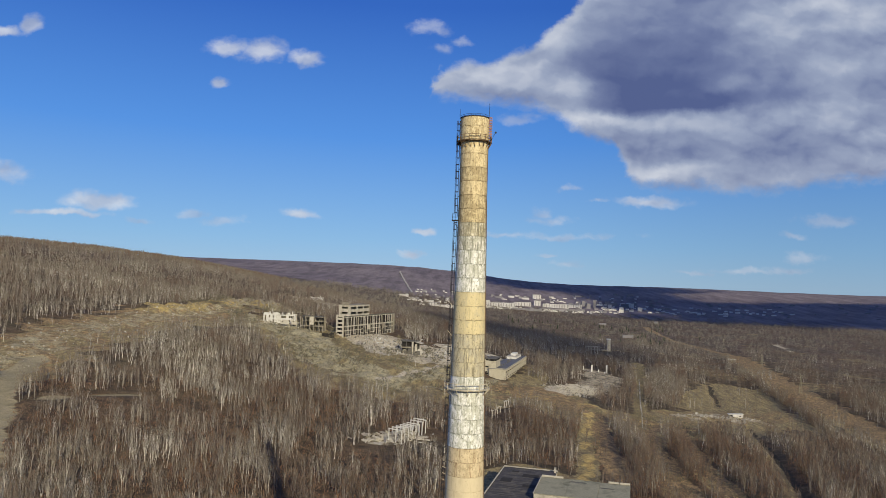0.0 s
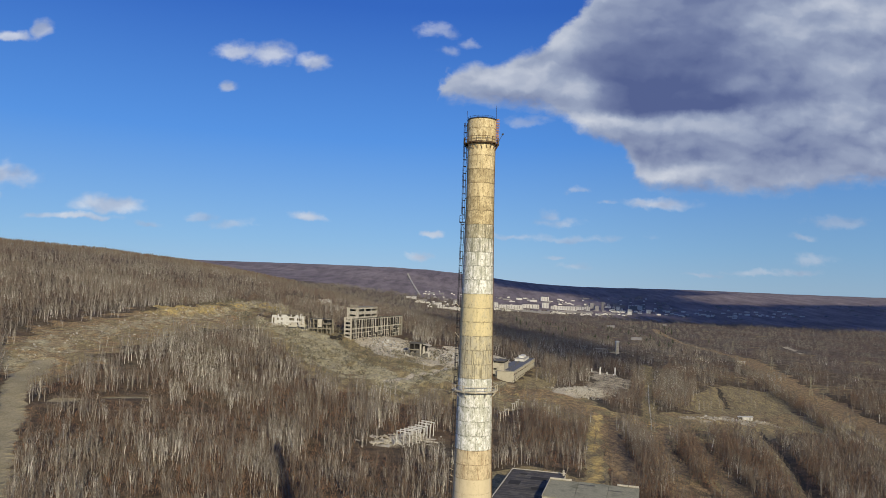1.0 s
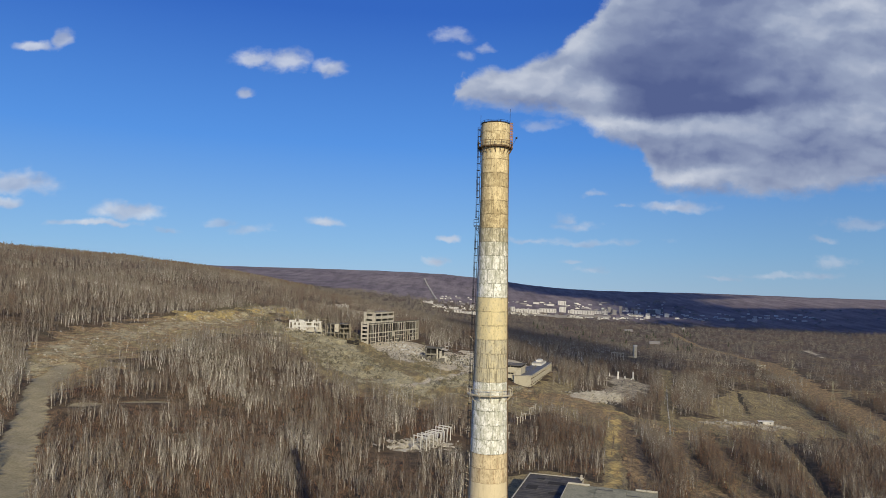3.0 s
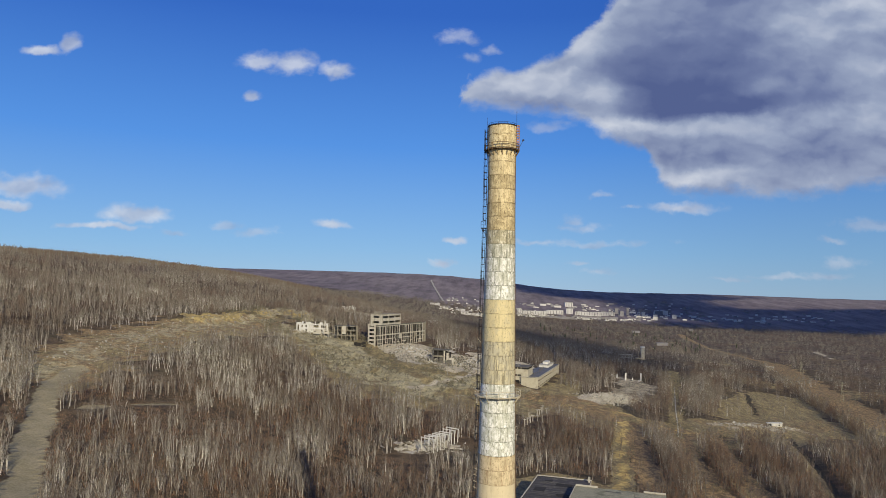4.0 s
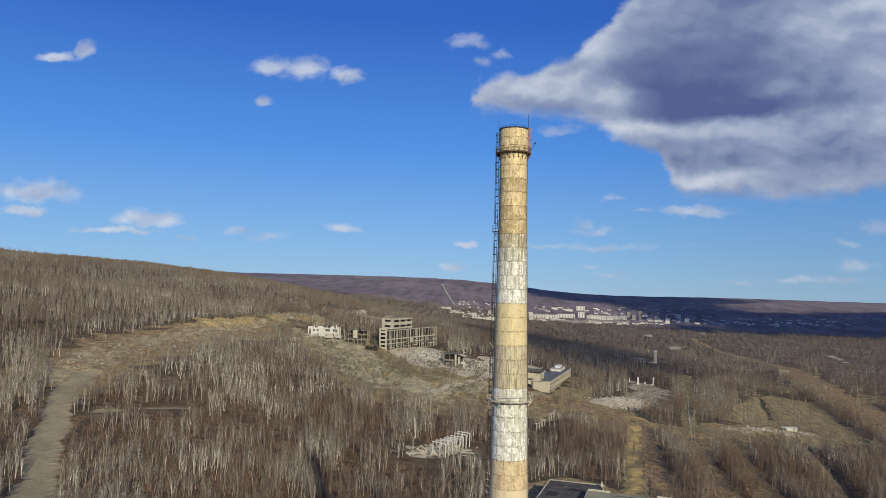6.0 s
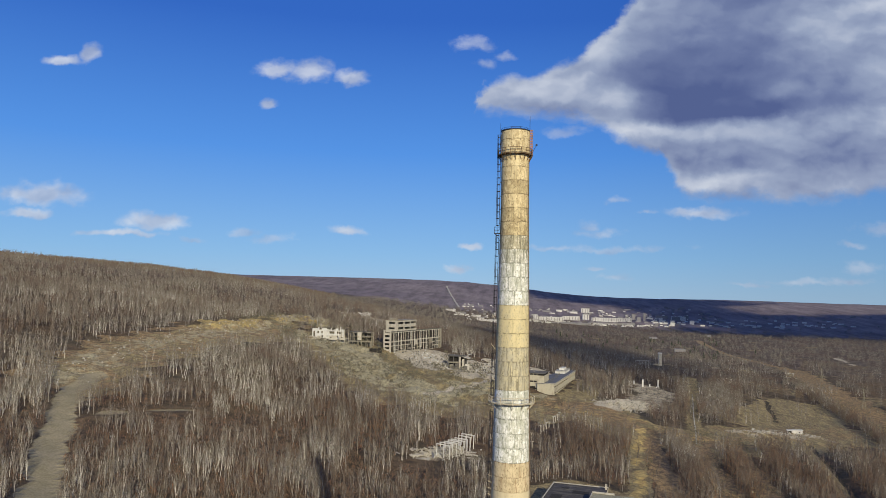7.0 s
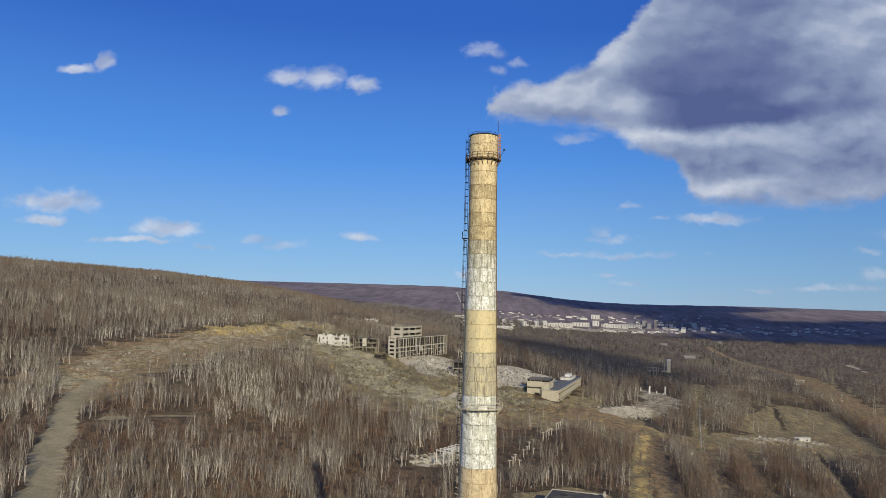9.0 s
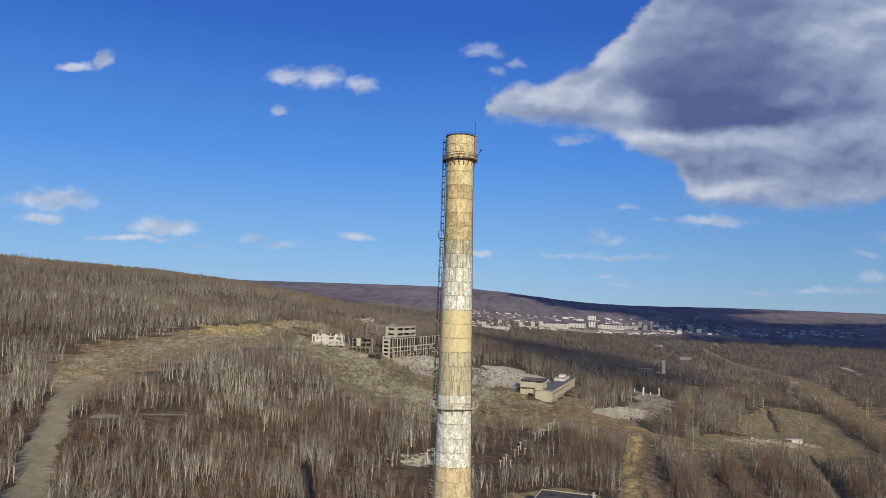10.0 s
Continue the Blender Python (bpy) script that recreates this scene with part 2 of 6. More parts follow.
def painted(name, coat, bare, soot, wear, rust=0.0, streak=0.8, blotch=0.3):
    """Old paint on a concrete shaft: it flakes, runs and darkens along the joints."""
    m, n, bsdf, at = shader(name, 0.85)
    own = n.add("ShaderNodeObjectInfo").outputs["Random"]
    shift = n.add("ShaderNodeCombineXYZ")
    n.put(shift.inputs[2], n.math("MULTIPLY", own, 40.0))
    here = n.vec("ADD", at, shift.outputs[0])
    runs = n.noise(n.vec("MULTIPLY", here, (1.9, 1.9, 0.13)), 1.7, 7, 0.72)
    flakes = n.noise(n.vec("MULTIPLY", here, (1.0, 1.0, 0.65)), 1.3, 9, 0.72)
    blot = n.noise(n.vec("MULTIPLY", here, (1.0, 1.0, 0.5)), 0.6, 4, 0.6)
    split = n.add("ShaderNodeSeparateXYZ")
    n.put(split.inputs[0], at)
    rim = n.math("PINGPONG", n.math("ADD", split.outputs[2], n.math("MULTIPLY", n.math("SUBTRACT", flakes, 0.5), 0.35)), 1.25)
    drip = n.noise(n.vec("MULTIPLY", here, (1.4, 1.4, 0.05)), 1.2, 4, 0.6)
    rim = n.math("MULTIPLY", n.step(rim, 0.16, 0.02), n.step(drip, 0.36, 0.6))
    c = n.mix(n.math("MULTIPLY", n.step(blot, 0.42, 0.66), 0.75), coat, tuple(0.55 * a + 0.35 * b for a, b in zip(coat, bare)))
    c = n.mix(n.math("MULTIPLY", n.step(flakes, 0.60 - 0.15 * wear, 0.68 - 0.13 * wear), 0.85), c, bare)
    specks = n.noise(n.vec("MULTIPLY", here, (1.0, 1.0, 0.55)), 4.2, 6, 0.7)
    c = n.mix(n.math("MULTIPLY", n.step(specks, 0.60 - 0.04 * wear, 0.67 - 0.04 * wear), 0.8), c, soot)
    c = n.mix(n.math("MULTIPLY", n.step(runs, 0.57 - 0.09 * wear, 0.70 - 0.10 * wear), streak), c, soot)
    stains = n.noise(n.vec("MULTIPLY", here, (1.0, 1.0, 0.7)), 2.3, 8, 0.75)
    c = n.mix(n.math("MULTIPLY", n.step(stains, 0.55, 0.63), blotch), c, soot)
    if rust:
        drips = n.noise(n.vec("MULTIPLY", here, (1.1, 1.1, 0.10)), 2.3, 5, 0.6)
        c = n.mix(n.math("MULTIPLY", n.step(drips, 0.52, 0.66), rust), c, (0.20, 0.095, 0.035))
    c = n.mix(n.math("MULTIPLY", rim, 0.75), c, soot)
    n.put(bsdf.inputs["Base Color"], c)
    bumped(n, bsdf, flakes, 0.5, 0.06)
    return m


CREAM = painted("cream_paint", (0.70, 0.585, 0.35), (0.47, 0.37, 0.205), (0.14, 0.095, 0.045), 0.80, streak=0.35, blotch=0.4)
TAN = painted("tan_paint", (0.64, 0.53, 0.31), (0.38, 0.30, 0.165), (0.11, 0.08, 0.04), 1.0, streak=0.42, blotch=0.62)
GRIMY = painted("grimy_white_paint", (0.80, 0.78, 0.70), (0.42, 0.41, 0.32), (0.12, 0.125, 0.085), 1.2, streak=0.68)
WHITE = painted("white_paint", (0.82, 0.81, 0.76), (0.48, 0.48, 0.39), (0.14, 0.15, 0.105), 1.02, streak=0.55)
DIRTY = painted("dirty_white_paint", (0.70, 0.65, 0.51), (0.40, 0.36, 0.24), (0.13, 0.12, 0.075), 1.25, streak=0.72)
YELLOW = painted("yellow_paint", (0.63, 0.535, 0.305), (0.49, 0.43, 0.28), (0.18, 0.15, 0.08), 0.62, streak=0.30, blotch=0.2)
OCHRE = painted("worn_ochre_paint", (0.55, 0.485, 0.315), (0.43, 0.395, 0.295), (0.16, 0.14, 0.09), 1.0, streak=0.75)
RUSTED = painted("rust_run_paint", (0.62, 0.51, 0.325), (0.43, 0.35, 0.215), (0.17, 0.115, 0.06), 0.7, rust=0.5, streak=0.5)
PLAIN = painted("plain_cream_paint", (0.60, 0.51, 0.335), (0.53, 0.45, 0.29), (0.42, 0.34, 0.22), 0.1, blotch=0.12)
# soot in the flue; also near-black that stands for shade inside gutted rooms
SOOT_AND_SHADE = mottled("soot", (0.05, 0.045, 0.04), (0.02, 0.018, 0.016), (0.03, 0.025, 0.02))
IRON = mottled("dark_iron", (0.045, 0.045, 0.05), (0.02, 0.02, 0.022), (0.07, 0.04, 0.025), rough=0.6, metal=0.3)
PALE_IRON = mottled("pale_painted_iron", (0.62, 0.57, 0.44), (0.36, 0.31, 0.22), (0.26, 0.16, 0.08), 2.0, rough=0.6)
RUST_BROWN = mottled("rust_brown_iron", (0.17, 0.11, 0.065), (0.10, 0.065, 0.04), (0.22, 0.15, 0.09), 2.0)
RUST = mottled("rust", (0.38, 0.215, 0.17), (0.28, 0.15, 0.11), (0.14, 0.07, 0.045), 2.0)
CONCRETE = mottled("old_concrete", (0.31, 0.28, 0.22), (0.20, 0.18, 0.14), (0.14, 0.12, 0.09), 0.5)
PALE_CONCRETE = mottled("pale_concrete", (0.51, 0.475, 0.395), (0.34, 0.315, 0.26), (0.21, 0.19, 0.155), 0.4)
DARK_CONCRETE = mottled("dark_concrete", (0.16, 0.15, 0.13), (0.09, 0.085, 0.075), (0.06, 0.055, 0.05), 0.4)
PLASTER = mottled("pale_plaster", (0.63, 0.62, 0.58), (0.48, 0.47, 0.43), (0.33, 0.31, 0.27), 0.35)
BEIGE = mottled("beige_panels", (0.47, 0.43, 0.33), (0.36, 0.33, 0.25), (0.28, 0.25, 0.19), 0.35)
ROOFING = mottled("roofing_felt", (0.085, 0.078, 0.075), (0.045, 0.042, 0.042), (0.15, 0.135, 0.115), 0.3, rough=0.9, vary=0.7)
SLATE_FELT = mottled("blue_grey_felt", (0.15, 0.155, 0.17), (0.10, 0.104, 0.115), (0.07, 0.07, 0.075), 0.3, rough=0.8)
GREY_ROOF = mottled("grey_roof", (0.38, 0.355, 0.25), (0.20, 0.19, 0.125), (0.105, 0.105, 0.065), 0.22, vary=0.5)
# near-black, for blocks that stand in for the shade inside openings
GAP = mottled("dark_opening", (0.022, 0.02, 0.02), (0.012, 0.011, 0.011), (0.03, 0.027, 0.024))
CITY = mottled("city_panels", (0.54, 0.53, 0.51), (0.42, 0.41, 0.40), (0.30, 0.29, 0.27), 0.12)
CITY_GREY = mottled("grey_city_panels", (0.24, 0.23, 0.24), (0.17, 0.165, 0.17), (0.13, 0.13, 0.13), 0.12)


def wood_of_tree(name, tones, rough=0.95):
    """Bark or twigs: the tone of each tree goes from one colour to the next."""
    m, n, bsdf, at = shader(name, rough)
    tone = n.attribute("tone")
    ramp = n.add("ShaderNodeValToRGB")
    while len(ramp.color_ramp.elements) < len(tones):
        ramp.color_ramp.elements.new(0.5)
    for k, (e, c) in enumerate(zip(ramp.color_ramp.elements, tones)):
        e.position, e.color = k / (len(tones) - 1), (*c, 1)
    n.put(ramp.inputs[0], tone)
    fleck = n.noise(at, 1.7, 3, 0.6)
    n.put(bsdf.inputs["Base Color"], n.mix(n.math("MULTIPLY", n.step(fleck, 0.5, 0.75), 0.5), ramp.outputs[0], tuple(0.55 * v for v in tones[1])))
    return m


BARK = wood_of_tree("pale_bark", [(0.10, 0.078, 0.062), (0.155, 0.130, 0.108), (0.30, 0.270, 0.228), (0.50, 0.465, 0.405), (0.68, 0.645, 0.57)])
TWIGS = wood_of_tree("bare_twigs", [(0.140, 0.090, 0.064), (0.150, 0.120, 0.094), (0.190, 0.168, 0.140), (0.230, 0.212, 0.165)])
UNDER = wood_of_tree("dark_undergrowth", [(0.215, 0.112, 0.064), (0.185, 0.112, 0.070), (0.165, 0.122, 0.080)])
BRUSH = wood_of_tree("grey_brush", [(0.10, 0.075, 0.05), (0.125, 0.108, 0.072), (0.155, 0.14, 0.095), (0.19, 0.165, 0.105)])
NEEDLES = wood_of_tree("dark_needles", [(0.03, 0.04, 0.025), (0.04, 0.05, 0.03), (0.05, 0.055, 0.03)])


def ground_cover():
    """Leaf litter, straw grass, bare soil, gravel, rubble and ochre clay, each where the plan has it."""
    m, n, bsdf, at = shader("ground_cover", 1.0)
    big, mid, fine = n.noise(at, 0.012, 5, 0.6), n.noise(at, 0.09, 6, 0.65), n.noise(at, 0.8, 5, 0.7)
    tall = n.noise(n.vec("MULTIPLY", at, (1, 0.35, 1)), 0.16, 5, 0.65)

    def two(light, dark, f, a=0.35, b=0.65):
        return n.mix(n.step(f, a, b), dark, light)

    def lay(c, name, over, soft=0.7):
        mask = n.attribute(name)
        f = n.step(n.math("ADD", mask, n.math("MULTIPLY", n.math("SUBTRACT", mid, 0.5), soft)), 0.35, 0.65)
        return n.mix(f, c, over)

    litter = n.mix(n.step(big, 0.35, 0.65), two((0.16, 0.128, 0.083), (0.072, 0.059, 0.04), mid), two((0.185, 0.122, 0.071), (0.083, 0.058, 0.038), mid))
    litter = n.mix(n.step(fine, 0.35, 0.7), n.vec("MULTIPLY", litter, (0.65, 0.65, 0.65)), litter)
    clumps = n.noise(n.vec("MULTIPLY", at, (1, 0.16, 1)), 0.03, 6, 0.66)
    # far woods and ridge: purple-brown, with haze mixed in as extra blue
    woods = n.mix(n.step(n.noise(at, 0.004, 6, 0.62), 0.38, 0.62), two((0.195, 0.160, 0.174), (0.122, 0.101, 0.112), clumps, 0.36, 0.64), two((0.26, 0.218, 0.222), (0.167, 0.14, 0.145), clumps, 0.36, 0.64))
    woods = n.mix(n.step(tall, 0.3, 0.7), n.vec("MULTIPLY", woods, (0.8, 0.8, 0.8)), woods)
    patchy = n.noise(at, 0.22, 6, 0.7)
    straw = n.mix(n.step(tall, 0.4, 0.66), two((0.41, 0.330, 0.165), (0.25, 0.198, 0.10), fine), two((0.225, 0.170, 0.096), (0.125, 0.096, 0.057), fine))
    straw = n.mix(n.step(patchy, 0.50, 0.62), straw, two((0.215, 0.178, 0.098), (0.13, 0.107, 0.062), fine))
    soil = n.mix(n.step(mid, 0.35, 0.68), two((0.43, 0.378, 0.22), (0.27, 0.236, 0.138), fine), two((0.53, 0.475, 0.30), (0.335, 0.295, 0.185), fine))
    soil = n.mix(n.math("MULTIPLY", n.step(patchy, 0.50, 0.60), 0.7), soil, two((0.225, 0.20, 0.125), (0.14, 0.122, 0.077), fine))
    gravel = n.mix(n.step(mid, 0.35, 0.65), two((0.335, 0.287, 0.185), (0.255, 0.218, 0.138), fine), two((0.275, 0.24, 0.148), (0.205, 0.178, 0.108), fine))
    waste = n.mix(n.step(mid, 0.4, 0.62), two((0.62, 0.55, 0.415), (0.38, 0.33, 0.245), fine), two((0.54, 0.48, 0.355), (0.35, 0.305, 0.22), fine))
    waste = n.mix(n.step(patchy, 0.55, 0.66), waste, two((0.20, 0.175, 0.12), (0.11, 0.095, 0.065), fine))
    clay = n.mix(n.step(patchy, 0.40, 0.62), two((0.55, 0.415, 0.165), (0.37, 0.285, 0.115), fine), two((0.30, 0.235, 0.12), (0.18, 0.145, 0.078), fine))
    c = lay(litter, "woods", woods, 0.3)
    c = lay(c, "grass", straw, 0.9)
    bracken = n.mix(n.step(patchy, 0.45, 0.56), two((0.40, 0.28, 0.142), (0.255, 0.175, 0.09), fine), two((0.215, 0.152, 0.084), (0.13, 0.093, 0.056), fine))
    c = lay(c, "bracken", bracken, 0.7)
    c = lay(c, "soil", soil, 0.8)
    c = lay(c, "waste", waste, 0.8)
    c = lay(c, "clay", clay, 0.7)
    c = lay(c, "straw", two((0.62, 0.465, 0.175), (0.33, 0.235, 0.10), patchy), 1.6)
    c = lay(c, "gravel", gravel, 0.35)
    # near-black fill paints the shade down in the trench and crack
    c = lay(c, "ditch_shade", (0.05, 0.042, 0.03), 0.3)
    n.put(bsdf.inputs["Base Color"], c)
    heap = n.math("ADD", n.math("MULTIPLY", mid, 5.0), n.math("ADD", fine, n.math("MULTIPLY", patchy, 3.0)))
    bumped(n, bsdf, n.math("MULTIPLY", heap, n.math("MULTIPLY_ADD", n.attribute("gravel"), -0.93, 1.0, clamp=True)), 0.9, 0.6)
    return m


GROUND = ground_cover()


# ---- the ground ----
# the landform: (x, y, reach, rise) of the hills and hollows
HILLS = [
    (0, -150, 350, -25.8), (-650, 1020, 260, -38.0), (1000, 900, 500, -53.1), (700, -800, 900, -8.0),
    (-800, 1150, 600, 138.0), (-420, 620, 320, -30.0), (-120, 800, 180, 6.2), (-300, 250, 260, -20.6),
    (350, 650, 280, -28.1), (600, 1100, 450, 32.3), (0, 1500, 600, -90.4), (-900, 2300, 800, 44.3),
    (0, 380, 180, -2.8), (1300, 2300, 900, -11.4), (300, 3300, 800, -17.0), (-1200, 200, 600, 37.1),
    (-1000, 1300, 330, -25.5),
]


def smooth(a, b, v):
    s = np.clip((v - a) / (b - a), 0, 1)
    return s * s * (3 - 2 * s)


def height(x, y):
    """The ground's height: a valley floor, a wooded hill on one side and a long ridge far off."""
    x, y = np.asarray(x, float), np.asarray(y, float)
    z = 37.3 - 37.2 * np.tanh(x / 900) + 26.3 * np.tanh((y - 500) / 1500)
    for a, b, r, rise in HILLS:
        z = z + rise * np.exp(-((x - a) ** 2 + (y - b) ** 2) / (2 * r * r))
    far = np.hypot(x, y + 130)
    az = np.degrees(np.arctan2(x, y + 130))
    crest = 104 + 47 * (1 - np.tanh((az - 2.6) / 5.5)) + 9 * np.exp(-((az - 17) / 7) ** 2)
    s = smooth(2500, 4150, far) * smooth(-300, 600, y)
    z = z * (1 - s) + crest * s - 160 * smooth(4300, 4900, far)
    z = z + 1.2 * np.sin(x / 31 + 1.3 * np.sin(y / 47)) * np.sin(y / 37 + 0.7) + 0.5 * np.sin(x / 11 + y / 17) * np.sin(y / 13 - x / 23)
    return z


def away(x, y, line):
    """Distance from a line of points."""
    best = np.full(np.shape(x), 1e9)
    for (ax, ay), (bx, by) in zip(line, line[1:]):
        dx, dy = bx - ax, by - ay
        t = np.clip(((x - ax) * dx + (y - ay) * dy) / (dx * dx + dy * dy), 0, 1)
        best = np.minimum(best, np.hypot(x - ax - t * dx, y - ay - t * dy))
    return best


def strip(x, y, line, half, soft=4.0):
    return 1 - smooth(half - soft, half + soft, away(x, y, line))


def rough(x, y):
    """Uneven edges for the plan's patches, in metres."""
    return 6 * np.sin(x / 9.0 + 2 * np.sin(y / 14.0)) + 5 * np.sin(y / 7.0 + 1.5 * np.sin(x / 11.0)) + 3 * np.sin(x / 3.7 - y / 4.9)


ROAD = [(-170, 115), (-221, 207), (-257, 271), (-286, 326), (-314, 380), (-329, 436)]
SIDE_TRACK = [(-283, 330), (-267, 351), (-250, 372), (-225, 390)]
QUARRY = [(-342, 418), (-357, 510), (-350, 600), (-334, 690), (-300, 770), (-285, 830)]
CLAY_BANK = [(-352, 716), (-328, 760), (-318, 820)]
CLIFF = [(-318, 850), (-285, 915), (-235, 880)]
RUIN_SLOPE = [(-225, 775), (-165, 695), (-115, 590), (-60, 560), (10, 630)]
DEMOLISHED = [(-98, 770), (-60, 728), (-20, 725), (20, 770), (30, 800)]
MEADOW = [(10, 570), (44, 590), (104, 625), (118, 555), (178, 530), (205, 540)]
FIELD = [(245, 600), (320, 655), (380, 690)]
FAR_FIELD = [(310, 740), (370, 800), (405, 850)]
RUBBLE = [(125, 645), (160, 690), (195, 775), (212, 850)]
CABIN_RUBBLE = [(255, 618), (285, 628), (325, 640)]
CORRIDOR = [(385, 330), (425, 480), (465, 660), (494, 840), (520, 1030), (563, 1240), (585, 1330)]
TRACK = [(305, 330), (355, 470), (415, 640), (443, 760), (462, 875), (489, 1014), (545, 1257)]
FAR_CUT = [(585, 1330), (575, 1500), (566, 1675), (590, 2000)]
STRAW_PATH = [(136, 552), (119, 480), (100, 396), (93, 342), (84, 300), (80, 270)]
RIDE = [(172, 500), (156, 400), (146, 330), (143, 270)]
RIDE_FAR = [(220, 560), (201, 492), (186, 405), (175, 325), (165, 260)]
DITCH = [(303, 592), (273, 484), (249, 400), (220, 316), (200, 260)]
CRACK = [(369, 880), (352, 830), (344, 801), (336, 765), (324, 733)]
PIPE_RIDE = [(176, 520), (222, 698), (268, 876), (307, 1030)]
HILL_CUT = [(-237, 3391), (-206, 3118), (-173, 2860), (-131, 2509)]
TRAIL = [(-66, 545), (-44, 588), (-15, 648), (6, 695)]
YARD = [(30, 300), (55, 320), (75, 285)]


def plain_covers(x, y):
    """What lies on the ground, from 0 to 1 each, with distance haze and trench shade as tints."""
    e = rough(x, y)
    far = np.hypot(x, y + 130)
    c = {}
    # grows with distance and brings in the hazy purple-grey
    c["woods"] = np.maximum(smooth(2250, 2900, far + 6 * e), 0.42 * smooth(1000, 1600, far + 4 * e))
    c["grass"] = np.maximum.reduce([
        strip(x, y, RUIN_SLOPE, 42 + e, 8), strip(x, y, [(-150, 720), (-100, 700), (-60, 665), (-10, 680)], 40 + e, 8), strip(x, y, MEADOW, 34 + e, 8), strip(x, y, FIELD, 40 + e, 8), strip(x, y, FAR_FIELD, 52 + e, 8),
        strip(x, y, STRAW_PATH, 6.5 + e / 4, 2), strip(x, y, RIDE, 8 + e / 4, 3), strip(x, y, RIDE_FAR, 6 + e / 4, 3), strip(x, y, CORRIDOR, 22 + e / 2, 5),
        strip(x, y, YARD, 16 + e / 2, 5), strip(x, y, [(p - 5, q - 1) for p, q in DITCH], 2.5 + e / 6, 2), strip(x, y, [(72, 630), (98, 715), (116, 790)], 13 + e / 2, 4), strip(x, y, QUARRY, 36 + e, 8) * 0.8, strip(x, y, TRACK, 5 + e / 4, 2), 0.8 * strip(x, y, PIPE_RIDE, 7 + e / 3, 3)])
    wave = np.sin(x / 46 + 1.8 * np.sin(y / 95)) * np.sin(y / 27 + 1.5 * np.sin(x / 61) + 0.6 * np.sin(x / 23))
    c["grass"] = np.maximum(c["grass"], 0.52 * smooth(0.55, 0.8, wave + e / 60) * smooth(60, 200, x) * smooth(780, 960, y) * smooth(2500, 2200, far))
    c["soil"] = np.maximum.reduce([0.50 * strip(x, y, QUARRY, 24 + e, 10),
                                   0.62 * strip(x, y, RUIN_SLOPE, 34 + 2 * e, 12), 0.7 * strip(x, y, HILL_CUT, 5, 3), 0.8 * strip(x, y, TRACK, 4, 2), 0.9 * strip(x, y, TRAIL, 3.0, 1.5), 0.55 * strip(x, y, CLIFF, 30 + e, 6)])
    c["waste"] = np.maximum.reduce([strip(x, y, DEMOLISHED, 44 + e, 10), 0.75 * strip(x, y, [(-78, 702), (-40, 690), (8, 708)], 24 + 1.5 * e, 10), 0.8 * strip(x, y, RUBBLE[:2], 22 + e, 8), 0.52 * strip(x, y, RUBBLE, 28 + e, 10), 0.52 * strip(x, y, CABIN_RUBBLE, 15 + 1.5 * e, 6),
                                    0.4 * strip(x, y, CLIFF, 14 + e, 5), 0.5 * strip(x, y, [(-48, 350), (-24, 385)], 9 + e / 2, 5), strip(x, y, [(-250, 1185), (-215, 1160)], 30 + e, 6), 0.9 * strip(x, y, TRAIL, 3.6, 1.8),
                                    0.75 * strip(x, y, [(345, 1010), (374, 1060)], 12 + e, 6), 0.8 * strip(x, y, [(782, 1480), (812, 1680)], 9 + e / 2, 5)])
    c["clay"] = np.maximum(strip(x, y, CLAY_BANK, 13 + e, 7), 0.62 * strip(x, y, CLIFF, 14 + e, 6))
    c["bracken"] = np.maximum.reduce([strip(x, y, CORRIDOR, 24 + e, 6), 0.85 * strip(x, y, FAR_CUT, 9 + e / 3, 3), strip(x, y, [(134, 505), (116, 400), (107, 320)], 9 + e / 3, 3), strip(x, y, RIDE, 10 + e / 3, 4), 0.9 * strip(x, y, RIDE_FAR, 8 + e / 3, 4), 0.5 * strip(x, y, FIELD, 34 + 2 * e, 12), 0.30 * strip(x, y, FAR_FIELD, 40 + 3 * e, 14), 0.72 * strip(x, y, QUARRY, 36 + 3 * e, 16), 0.52 * strip(x, y, RUIN_SLOPE, 22 + 3 * e, 14), 0.8 * strip(x, y, MEADOW, 24 + 2 * e, 10)])
    c["straw"] = np.maximum(0.62 * strip(x, y, STRAW_PATH, 4.5 + e / 3, 3.5), 0.4 * strip(x, y, [(40, 580), (110, 600), (170, 540), (210, 545)], 12 + 1.5 * e, 9))
    c["gravel"] = np.maximum.reduce([strip(x, y, ROAD, 9 + e / 5, 2.5),  0.62 * strip(x, y, SIDE_TRACK, 3.0 + e / 3, 2.5)])
    # dark strips along both cuts, their shade put into the colour
    c["ditch_shade"] = np.maximum.reduce([strip(x, y, DITCH, 2.6, 1.2), strip(x, y, CRACK, 2.8 + e / 8, 1.2)])
    return c


def covers(x, y):
    """The same, with the clearings run on behind the trees that stand before them."""
    c = plain_covers(x, y)
    dx, dy = x, y + 130
    near = (np.hypot(dx, dy) < 1300) & (np.degrees(np.arctan2(dx, dy)) > -31)
    lift = np.maximum(122 - height(x, y), 30)
    for f in (3.5, 7.0):
        k = 1 + np.where(near & ((f < 5) | (x > -140)), f / lift, 0)
        more = plain_covers(dx * k, dy * k - 130)
        c["grass"] = np.maximum(c["grass"], more["grass"])
    return c


